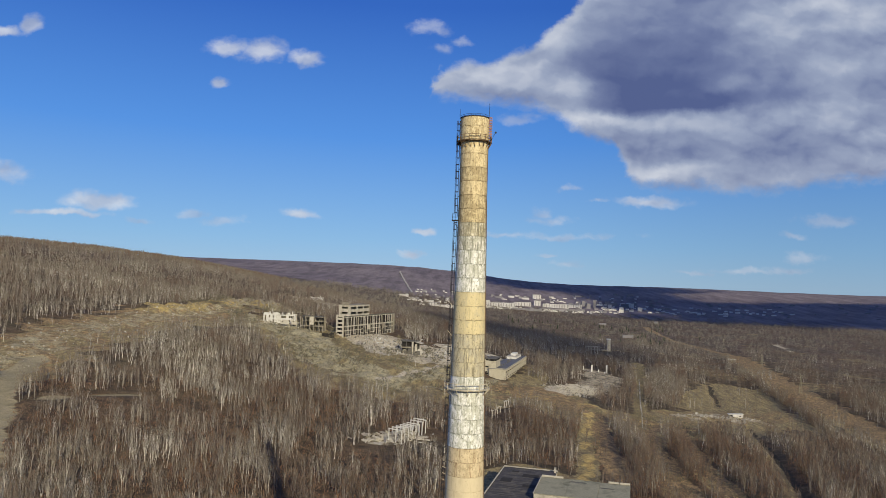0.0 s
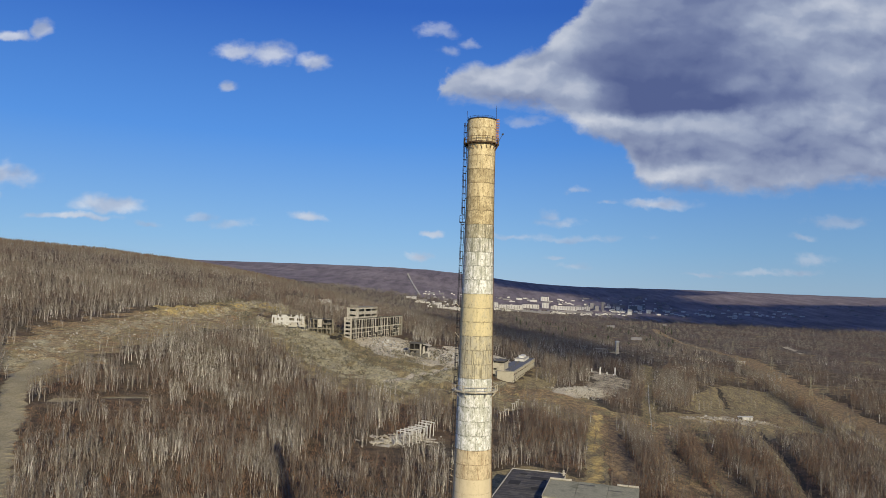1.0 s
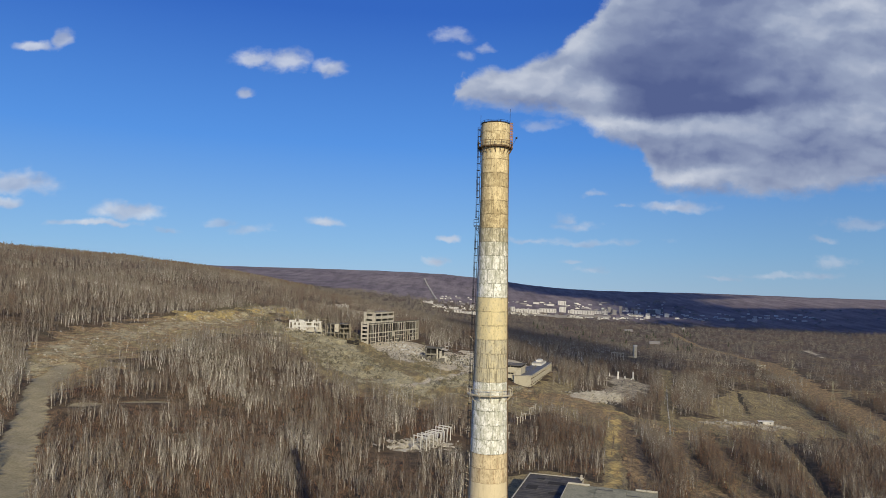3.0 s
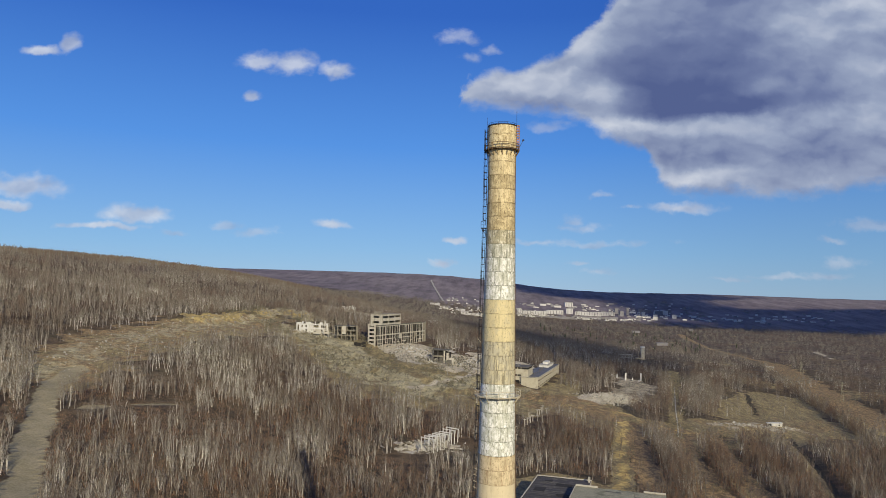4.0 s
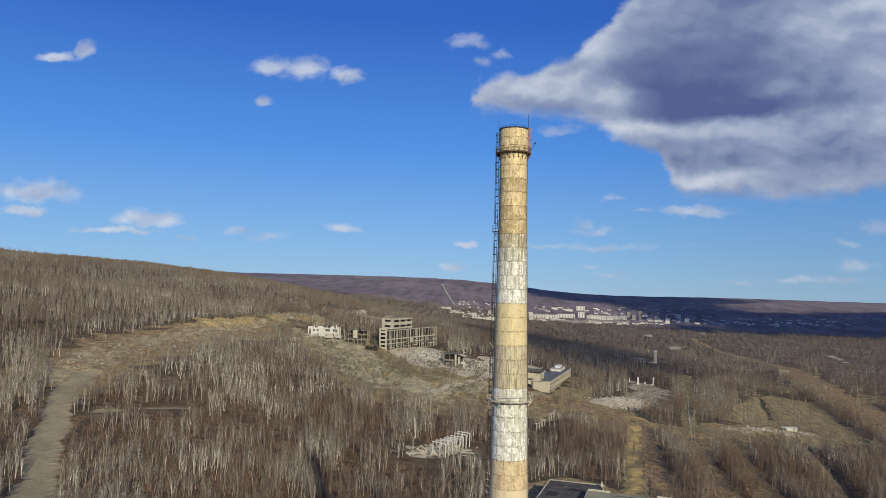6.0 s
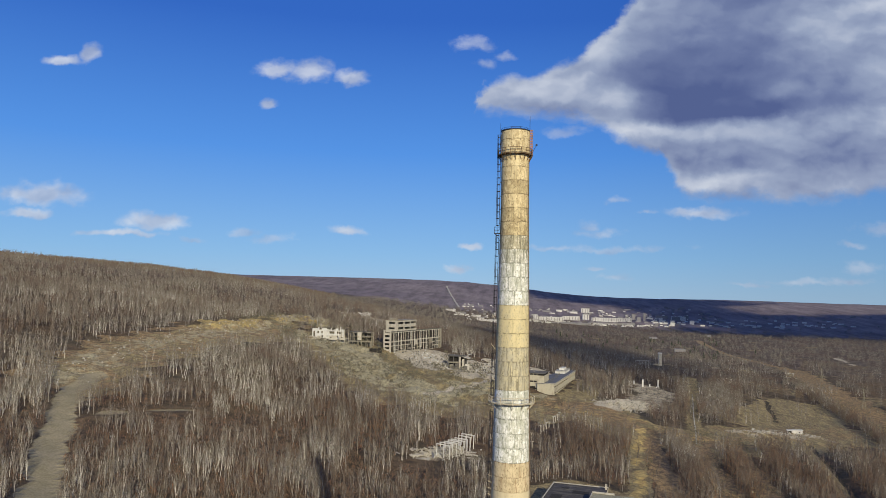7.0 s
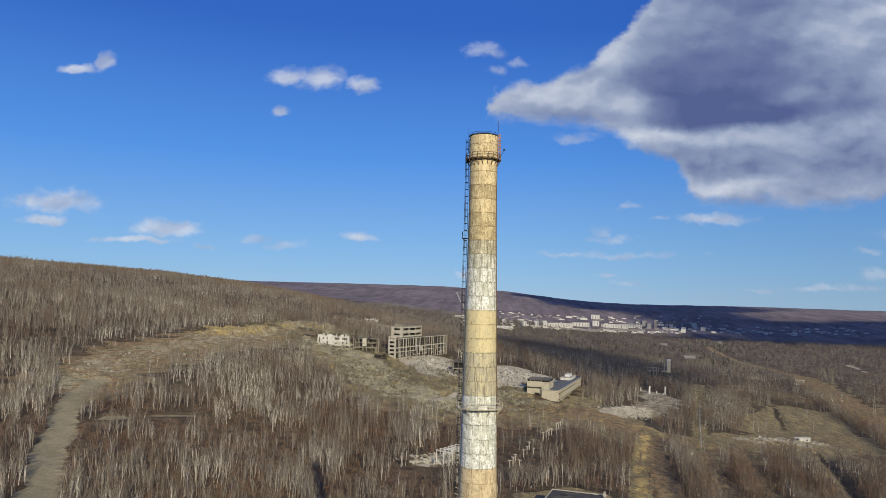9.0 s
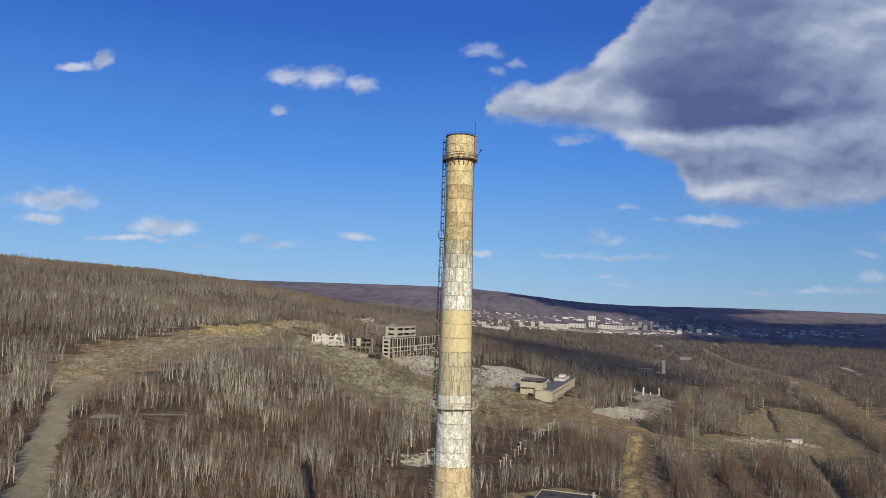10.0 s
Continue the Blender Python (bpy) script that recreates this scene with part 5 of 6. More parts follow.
def ruins():
    main_ruin()
    r, z0, s = concrete_frame("wrecked_frame_building", -181, 742, -8, 5, 2, 3, 5.6, 5.6, 0.16, CONCRETE, "wrecked three-storey concrete frame with dark bays")
    part("side_panel", box(11.6, 16.4, -0.45, -0.05, 9, 18.5, 0.05), PALE_CONCRETE, r)
    part("rear_wall", box(0.5, 27.5, 11.5, 12.0, 0, 17, 0.05), DARK_CONCRETE, r)
    r, z0, s = concrete_frame("roofless_white_building", -226, 756, -6, 6, 1, 2, 6.0, 6.4, 0.32, PALE_CONCRETE, "roofless whitewashed building with broken bays and wall stubs")
    f = thing("roofless_front_wall", pose(-227, 754, on_ground(-227, 754) - 2, 0, 0, -6), "broken whitewashed front wall with black doorways", "ruin")
    pierced_wall(f, "wall", -3, 0, 38, 0, 0, 10.2, 2, 8, PLASTER, 0.6, 0.42, 0.56, broken=0.22)
    for x0, x1, up in ((-3, 4, 2.2), (4.3, 6.2, 3.6), (9.5, 16, 2.9), (16.3, 18.0, 1.6), (21, 22.2, 3.4), (27.5, 31, 2.6), (33.5, 34.6, 4.2), (35.2, 37.8, 1.4)):
        part("wall_stump", box(x0, x1, 0.04, 0.56, 10.21, 10.2 + up, 0.2), PLASTER, f)
    # added near-black wall pieces stand for the dark void by the hall
    broken_wall("collapsed_annexe", -150, 714, -22, [(0, 13, 0, 4.5), (3, 15, 3, 6)], SOOT_AND_SHADE, "black wall pieces standing for a dark pit beside the factory hall")
    for x0, x1, low, high in ((-0.5, 7.5, 0, 9.5), (11.6, 15.0, 2, 14.6), (18.6, 20.8, 2, 9.0), (24.5, 28.2, 6, 15.2), (30.5, 33.4, 0, 7.5), (33.9, 36.4, 2, 12.0)):
        part("wall_piece", box(x0, x1, -0.75, -0.42, low, high, 0.12), PLASTER if x0 < 20 else PALE_CONCRETE, r)
    # black wall gives the doorways a shaded interior by colour
    part("rear_wall", box(1, 35, 6.5, 7.0, 0, 9.5, 0.1), SOOT_AND_SHADE, r)
    broken_wall("broken_wall_stub", -222, 744, -6, [(16, 27, 0, 4), (29, 36, 2, 5), (2, 8, -2, 3)], PALE_CONCRETE, "low broken concrete wall stubs in rubble")
    r, z0, s = concrete_frame("collapsed_house", -56, 712, -10, 3, 2, 2, 6.4, 6.8, 0.16, DARK_CONCRETE, "half-collapsed two-storey concrete house with dark openings")
    # both black walls stand for the shade inside the house
    part("rear_wall", box(0.5, 18.7, 12.2, 12.8, 0, 15, 0.05), SOOT_AND_SHADE, r)
    part("inner_wall", box(0.6, 12.4, 4.2, 4.6, 0, 15, 0.05), SOOT_AND_SHADE, r, "added black partition standing for interior shade")
    part("roof_slab", box(-1.2, 14.2, -1, 14, 15.75, 16.4, 0.06, pose(0, 0, 0, 0, 3, 0)), DARK_CONCRETE, r)
    part("fallen_roof_slab", box(12.5, 21.5, -1.5, 12, 18.6, 19.2, 0.06, pose(0, 0, 0, 0, 14, 0)), PALE_CONCRETE, r)
    part("side_panel", box(13.4, 15.2, -0.5, -0.06, 2.5, 15.2, 0.05), PALE_CONCRETE, r)
    part("side_panel", box(16.8, 19.6, -0.5, -0.06, 2.0, 12.6, 0.05), PALE_CONCRETE, r)
    part("parapet_panel", box(-0.6, 12.9, -0.7, -0.42, 7.6, 9.0, 0.05), CONCRETE, r)
    for u, lean, stuff in ((-3.5, 38, DARK_CONCRETE), (3.0, 52, CONCRETE), (9.0, 46, DARK_CONCRETE), (20.5, 34, PALE_CONCRETE)):
        part("leaning_slab", box(u, u + luck.uniform(3.5, 5.5), -0.25, 0.25, 0, 7.5, 0.06, pose(0, -5.2, 1.0, -lean, luck.uniform(-9, 9), 0)), stuff, r)
    broken_wall("cellar_front", -62, 700, -10, [(0, 9, 0, 3.2), (11, 20, 0, 2.4), (22, 30, -2, 3)], DARK_CONCRETE, "low dark cellar wall before the collapsed house")
    broken_wall("broken_hillside_walls", -262, 1180, -15, [(0, 20, 0, 6), (24, 34, 3, 8), (8, 30, 10, 5)], PLASTER, "low broken pale walls in hillside woods")


def flat_factory():
    z0 = on_ground(63, 652) - 1.5
    m = pose(63, 652, z0, 0, 0, GRID)
    h = thing("factory_hall", m, "long beige factory hall with a dark flat roof", "factory")
    top = 25.8 - z0
    part("front_wall", box(-19, -0.6, 0, 0.6, 0, top, 0.05), BEIGE, h)
    part("return_wall", box(-19, -18.4, 0.61, 149, 0, top, 0.05), BEIGE, h)
    part("rear_wall", box(-18.39, -0.6, 148.4, 149, 0, top, 0.05), BEIGE, h)
    pierced_wall(h, "side_wall", -0.01, 0, -0.01, 149, 0, top, 2, 12, BEIGE, 0.6, 0.82, 0.26)
    part("hall_floor", box(-18.3, -0.7, 0.7, 148.3, 0.5, 1.6), DARK_CONCRETE, h)
    part("roof", box(-19.3, 0.3, -0.3, 149.3, top + 0.01, top + 0.5, 0.05), SLATE_FELT, h, "blue-grey felt roof")
    for x0, x1, y0, y1 in ((-19.3, 0.3, -0.5, -0.1), (0.0, 0.5, -0.1, 149.4)):
        part("parapet", box(x0, x1, y0, y1, top + 0.52, top + 1.0, 0.03), PALE_CONCRETE, h)
    for k in range(9):
        y0 = 30 + 8 * k
        u = -12 + luck.uniform(-4, 4)
        part("roof_vent", box(u, u + luck.uniform(0.8, 2.0), y0, y0 + luck.uniform(1, 3), top + 0.51, top + luck.uniform(1.0, 1.7), 0.1), DARK_CONCRETE, h)
    w = new("plant_room")
    w.parent = h
    part("wall", box(-18, -6, 104, 140, top + 0.52, top + 3.2, 0.06), PLASTER, w, "white roof plant room")
    part("upper_wall", box(-15, -9, 116, 134, top + 3.62, top + 6.2, 0.06), PLASTER, w)
    part("roof", box(-18.5, -5.5, 103.5, 140.5, top + 3.21, top + 3.6, 0.04), PALE_CONCRETE, w)
    for k in range(5):
        part("vent_pipe", bar((-16 + 2.4 * k, 136, top + 3.5), (-16 + 2.4 * k, 136, top + 9.5 + (k % 2)), 0.2, 8), DARK_CONCRETE, w)
    b = thing("office_block", m, "beige three-storey block with dark window strips", "factory")
    high = 35.8 - z0
    x0, x1, y0, y1 = -36, -19.6, 3, 30
    for k in range(3):
        a, c = k * high / 3, (k + 1) * high / 3
        part("storey_wall", box(x0, x1, y0, y0 + 0.5, a, c - 1.6, 0.05), BEIGE, b)
        part("side_wall", box(x1 - 0.5, x1, y0 + 0.51, y1, a, c - 1.6, 0.05), BEIGE, b)
        part("left_wall", box(x0, x0 + 0.5, y0 + 0.51, y1, a, c - 1.6, 0.05), BEIGE, b)
        part("window_strip", box(x0 + 0.6, x1 - 0.6, y0 + 0.6, y1 - 0.2, c - 1.9, c - 0.02), GAP, b, "dark broken window strip")
        for j in range(5):
            part("pier", box(x0 + j * 4.0, x0 + j * 4.0 + 0.4, y0 + 0.05, y0 + 0.45, c - 1.59, c, 0.02), BEIGE, b)
    part("roof", box(x0 - 0.3, x1 + 0.3, y0 - 0.3, y1 + 0.3, high + 0.01, high + 0.6, 0.05), DARK_CONCRETE, b, "dark torn felt roof")
    for k in range(9):
        u, v = luck.uniform(x0 + 1, x1 - 2), luck.uniform(y0 + 1, y1 - 3)
        part("roof_debris", box(u, u + luck.uniform(0.6, 2), v, v + luck.uniform(0.6, 2), high + 0.55, high + luck.uniform(0.8, 1.6), 0.1), CONCRETE, b)
    up = top + 0.52
    part("upper_wing", box(x1 + 0.01, -12, y0, 30, up, high - 1.9, 0.05), BEIGE, b)
    part("upper_wing_roof", box(x1 + 0.31, -11.7, y0 - 0.3, 30.3, high + 0.01, high + 0.6, 0.05), DARK_CONCRETE, b)
    part("upper_window_strip", box(x1 + 0.01, -12.4, y0 + 0.5, 29.6, high - 1.88, high - 0.02), GAP, b)
    # dark block on the wall face, for the shade in a torn gap
    part("torn_opening", box(x1 - 8, x1 - 2, y0 - 0.05, y0 + 0.3, 5.5, 9.5, 0.3), GAP, b)
    s = thing("lean_to_shed", pose(24, 664, on_ground(24, 664) - 1, 0, 0, GRID), "small dark open shed beside the office block", "shed")
    part("wall", box(-12, -0.5, 0, 9, 0, 6, 0.05), DARK_CONCRETE, s)
    part("roof", box(-12.5, 0, -0.5, 9.5, 6.02, 6.4, 0.05), BEIGE, s)


def near_buildings():
    z0 = on_ground(40, 262) - 1.5
    m = pose(32.7, 291.3, z0, 0, 0, GRID)
    h = thing("boiler_hall", m, "low hall with a dark striped felt roof beside the chimney", "industrial building")
    top = 14 - z0
    part("rear_wall", box(0, 30.6, -0.6, 0, 0, top, 0.05), BEIGE, h)
    part("left_wall", box(0, 0.6, -86, -0.61, 0, top, 0.05), BEIGE, h)
    part("front_wall", box(0.61, 24.4, -86, -85.4, 0, top, 0.05), BEIGE, h)
    part("right_wall", box(30, 30.6, -25.9, -0.61, 0, top, 0.05), BEIGE, h)
    for k in range(14):
        part("roof_strip", box(0.1, 30.5 if k < 4 else 24.6, -6.1 * k - 6.05, -6.1 * k - 0.02, top + 0.02, top + 0.30 + 0.06 * (k % 2), 0.05), ROOFING, h)
        for j in range(3):
            if luck.random() < 0.45:
                continue
            part("roof_seam", box(luck.uniform(0.6, 7), luck.uniform(13, 24.3), -6.1 * k - 1.9 - 1.7 * j, -6.1 * k - 1.65 - 1.7 * j, top + 0.38, top + 0.44), DARK_CONCRETE, h)
    for x0, y0, w, d in ((13, -13, 9, 6), (3, -24, 6, 8), (16, -33, 7, 5), (6, -8, 4, 3)):
        part("roof_patch", box(x0, x0 + w, y0 - d, y0, top + 0.4, top + 0.47, 0.02), SOOT_AND_SHADE, h, "fresh black felt patch")
    for a in ((-0.3, 30.8, -0.35, 0.2), (-0.3, 0.2, -86.3, -0.36)):
        part("parapet", box(*a, top + 0.3, top + 0.8, 0.05), PALE_CONCRETE, h, "pale concrete parapet")
    part("vent_stack", box(29.2, 30.4, -4.6, -3.6, top + 0.4, top + 3.4, 0.1), PALE_CONCRETE, h)
    b = thing("turbine_block", m, "pale concrete block with a grey mossy roof", "industrial building")
    high = 17.2 - z0
    part("left_wall", box(25, 25.6, -58, -26, 0, high, 0.05), PALE_CONCRETE, b)
    part("rear_wall", box(25.61, 71, -26.6, -26, 0, high, 0.05), PALE_CONCRETE, b)
    part("right_wall", box(70.4, 71, -58, -26.61, 0, high, 0.05), PALE_CONCRETE, b)
    part("front_wall", box(25.61, 70.39, -58, -57.4, 0, high, 0.05), PALE_CONCRETE, b)
    for k in range(3):
        part("roof_slab", box(24.8 + 15.5 * k, 40.2 + 15.5 * k, -58.2, -25.8, high + 0.01, high + 0.35 + 0.1 * (k % 2), 0.06), GREY_ROOF, b)
    for x0, y0, w, d in ((41, -30, 8, 1.6), (56, -36, 7, 1.4)):
        part("roof_patch", box(x0, x0 + w, y0 - d, y0, high + 0.47, high + 0.5, 0.01), DARK_CONCRETE, b)
    for x0, x1 in ((25, 36.5), (60, 65.4), (65.8, 71)):
        part("parapet", box(x0, x1, -26.3, -25.8, high + 0.46, high + 1.4, 0.05), PALE_CONCRETE, b, "pale concrete parapet")
    part("parapet", box(24.7, 25.1, -58, -26.5, high + 0.46, high + 0.75, 0.05), PALE_CONCRETE, b)


def portal_frames():
    """Rows of precast frames left standing in the birches."""
    for k in range(8):
        f = k / 7
        x, y = -21 - 15 * f, 394 - 38 * f
        z = on_ground(x, y)
        h, wide = luck.uniform(8.4, 9.4), 11.0
        p = thing("concrete_portal_frame", pose(x, y, z, luck.uniform(-2, 2), luck.uniform(-2, 2), -30 + luck.uniform(-3, 3)),
                  "pale precast concrete portal frame standing in a row", "concrete frame", "row of portal frames")
        part("beam", box(-wide / 2, wide / 2, -0.35, 0.35, h - 0.65, h, 0.06), PLASTER, p)
        for u in (-wide / 2 + 0.4, 0.6 if k % 2 else -1.0, wide / 2 - 0.4):
            part("leg", box(u - 0.28, u + 0.28, -0.28, 0.28, -1.0, h - 0.66, 0.05), PLASTER, p)
        if k > 2:
            for low, tip in ((1.0, 24), (4.4, -22), (3.0, 33)):
                part("brace", box(-wide / 2 + 1.2, wide / 2 - 1.2, -0.2, 0.2, low - 0.26, low + 0.26, 0.04, pose(0, 0, 1.2, 0, tip + luck.uniform(-5, 5), 0)), PALE_CONCRETE, p)
        if k > 2:
            part("strut", box(-wide / 2 + 0.9, wide / 2 - 0.9, -0.2, 0.2, 3.2, 3.8, 0.04, pose(0, 0, 0, 0, luck.uniform(-14, 14), 0)), CONCRETE, p)
    for k in range(9):
        x, y = -52 + 4.5 * k + luck.uniform(-2, 2), 352 + 3.5 * k + luck.uniform(-6, 6)
        s = part("fallen_slab", box(-3.2, 3.2, -0.7, 0.7, -0.35, 0.35, 0.08), PALE_CONCRETE)
        s.matrix_world = pose(x, y, on_ground(x, y) + 0.5, luck.uniform(-8, 8), luck.uniform(-12, 12), luck.uniform(0, 180))
        tagged(s, "fallen precast concrete slab lying among frames", "slab", "fallen slabs")


def tee_post(x, y, h, turn):
    p = thing("pipe_support_post", pose(x, y, on_ground(x, y), 0, 0, turn), "pale concrete tee-shaped pipe support in brushwood", "post", "row of pipe supports")
    part("shaft", box(-0.3, 0.3, -0.3, 0.3, -0.8, h, 0.04), PALE_CONCRETE, p)
    part("cross_head", box(-1.3, 1.3, -0.28, 0.28, h + 0.01, h + 0.5, 0.05), PALE_CONCRETE, p)


def posts():
    for k in range(19):
        if k in (3, 8, 9, 14):
            continue
        f = k / 18
        tee_post(8 + 50 * f + luck.uniform(-1, 1), 370 + 165 * f + luck.uniform(-2, 2), luck.uniform(4.6, 6.0), -17 + luck.uniform(-6, 6))
        if k % 4 == 1:
            tee_post(13 + 50 * f, 371 + 165 * f, luck.uniform(3.6, 4.6), -17)


def small_buildings():
    c = thing("site_cabin", pose(310, 644, on_ground(310, 644), 0, 0, -10), "white flat-roofed site cabin on a rubble patch", "cabin")
    part("wall", box(-3.4, 7, -2.5, 2.5, -1, 3.0, 0.15), PLASTER, c)
    part("side_wall", box(-7, -6.4, -2.5, 2.5, -1, 2.4, 0.1), CONCRETE, c)
    part("rear_wall", box(-6.38, -3.42, 2.0, 2.5, -1, 2.4, 0.1), DARK_CONCRETE, c)
    part("roof", box(-7.8, 7.6, -3.1, 3.1, 3.1, 3.6, 0.08, pose(0, 0, 0, 0, -3, 0)), PLASTER, c, "tilted white roof slab")
    part("window", box(3.2, 4.6, -2.56, -2.4, 1.0, 2.0, 0.02), GAP, c)
    # wall slabs that still stand past the rubble
    for x, y, w, h, t in ((194, 837, 3.4, 12, 10), (221, 868, 3.2, 13, -20), (186, 853, 2.2, 6, 0), (178, 846, 2.0, 5, 15), (206, 850, 2.2, 5, 5), (214, 846, 1.8, 4, 0), (170, 838, 2.4, 4, 30)):
        s = part("standing_wall_slab", box(-w / 3, w / 3, -0.4, 0.4, -1, h * 0.8, 0.2), PLASTER)
        s.matrix_world = pose(x, y, on_ground(x, y), luck.uniform(-5, 5), luck.uniform(-5, 5), t)
        tagged(s, "pale wall slab left standing after demolition", "ruin", "standing wall slabs")
    concrete_frame("open_frame", 240, 1120, -15, 4, 1, 2, 5.2, 5.6, 0.05, PALE_CONCRETE, "pale two-storey open concrete frame in the woods", slabs=False)
    t = thing("water_tower", pose(300, 1205, on_ground(300, 1205)), "tall pale square concrete tower in the woods", "tower")
    part("shaft", box(-3, 3, -3, 3, -1, 21, 0.15), PALE_CONCRETE, t)
    part("cap", box(-3.4, 3.4, -3.4, 3.4, 21.02, 23.5, 0.1), PLASTER, t)
    part("annexe", box(-13, -3.1, -3, 4, -1, 3.0, 0.1), CONCRETE, t)
    g = thing("loading_gantry", pose(525, 1195, on_ground(525, 1195), 0, 0, -20), "pale concrete gantry beside the railway clearing", "gantry")
    for u in (-6, 5):
        part("leg", box(u, u + 1.2, -0.6, 0.6, -1, 6.5, 0.05), PALE_CONCRETE, g)
    part("beam", box(-7, 7.2, -0.9, 0.9, 6.52, 8.2, 0.06), PALE_CONCRETE, g)
    part("apron", box(-9, 12, -9, -1.5, -0.8, 0.5, 0.06), PALE_CONCRETE, g)
    for x, y, h in ((559, 1147, 24), (500, 888, 27), (620, 1480, 24)):
        p = thing("power_pylon", pose(x, y, on_ground(x, y), 0, 0, -20), "grey lattice power pylon standing in the clearing", "pylon", "power pylons")
        for sx in (-1, 1):
            for sy in (-1, 1):
                part("leg", bar((sx * 1.8, sy * 1.8, -0.5), (sx * 0.25, sy * 0.25, h), 0.16, 4), GREY_ROOF, p)
        for k in range(5):
            a, b = 1.8 - 1.55 * k / 5, 1.8 - 1.55 * (k + 1) / 5
            z, y2 = h * k / 5, h * (k + 1) / 5
            part("lattice_bar", bar((-a, -a, z), (b, -b, y2), 0.1, 4), GREY_ROOF, p)
            part("lattice_bar", bar((a, -a, z), (-b, -b, y2), 0.1, 4), GREY_ROOF, p)
        for z, u in ((h - 1.5, 2.6), (h - 4.5, 3.4)):
            part("cross_arm", bar((-u, 0, z), (u, 0, z), 0.14, 4), GREY_ROOF, p)
    # a worn path of concrete slabs between the trees
    q = thing("slab_path", pose(0, 0, 0), "pale worn footpath of concrete slabs across straw grass", "path")
    for k in range(84):
        f = k / 84
        x, y = 176 + 88 * f + 0.3 * math.sin(9 * f), 520 + 340 * f
        part("slab", box(-0.6, 0.6, -1.9, 1.9, -0.5, 0.16, 0.04, pose(x, y, on_ground(x, y) + 0.1, 0, 0, -14.5)), PALE_CONCRETE, q)
    # a line of poles along the railway clearing
    for k in range(9):
        x, y = 420 + 21 * k, 470 + 98 * k
        p = thing("wooden_pole", pose(x, y, on_ground(x, y)), "grey wooden line pole beside the clearing", "pole", "line poles")
        part("shaft", bar((0, 0, -0.5), (0, 0, 9.5), 0.16, 6), GREY_ROOF, p)
        part("cross_arm", box(-1.1, 1.1, -0.1, 0.1, 8.8, 9.05), GREY_ROOF, p)


# the town: x, y, length and height of its blocks
TOWN = [(69, 2286, 13, 21), (110, 2316, 12, 23), (141, 2369, 14, 26), (194, 2394, 92, 18), (278, 2504, 61, 19), (372, 2850, 34, 24), (338, 2560, 24, 26),
        (405, 2545, 96, 19), (481, 2575, 54, 17), (255, 2327, 137, 7), (416, 2458, 166, 8), (-45, 2076, 21, 12),
        (-6, 2086, 65, 11), (-1, 2341, 12, 14), (532, 2667, 14, 27), (539, 2601, 15, 24)]
TOWN_EDGE = [(572, 2652, 11, 36), (661, 2761, 47, 14), (699, 2686, 28, 18), (751, 2750, 19, 17), (857, 2662, 23, 9), (205, 2743, 30, 8), (262, 2807, 24, 9), (318, 2790, 30, 10),
             (469, 2030, 22, 7), (458, 1685, 26, 8), (664, 2147, 10, 7), (-150, 2290, 34, 9), (-110, 2250, 26, 8), (-60, 2180, 30, 10)]


def town_block(x, y, length, high, stuff):
    z, high = on_ground(x, y), high * (0.76 if length > 40 else 0.78)
    b = thing("apartment_block", pose(x, y, z, 0, 0, luck.uniform(-8, 4)), "pale panel apartment block in the distant town" if stuff != CITY_GREY else "grey apartment block in the distant town", "building", "town blocks")
    deep = 13 if length > 16 else length
    part("wall", box(-length / 2, length / 2, 0, deep, -3, high, 0.2), stuff, b)
    part("roof", box(-length / 2 - 0.4, length / 2 + 0.4, -0.4, deep + 0.4, high + 0.02, high + 0.8, 0.1), CITY_GREY, b)
    n = max(2, int(length / 9))
    for k in range(n if high > 8.5 else 0):
        a = (k + 0.5) * length / n - length / 2 + luck.uniform(-0.6, 0.6)
        part("window_strip", box(a - length / n * luck.uniform(0.06, 0.16), a + length / n * 0.12, -0.12, 0.2, luck.uniform(0.5, 2), high - luck.uniform(0.8, 2.5), 0.02), CITY_GREY, b)


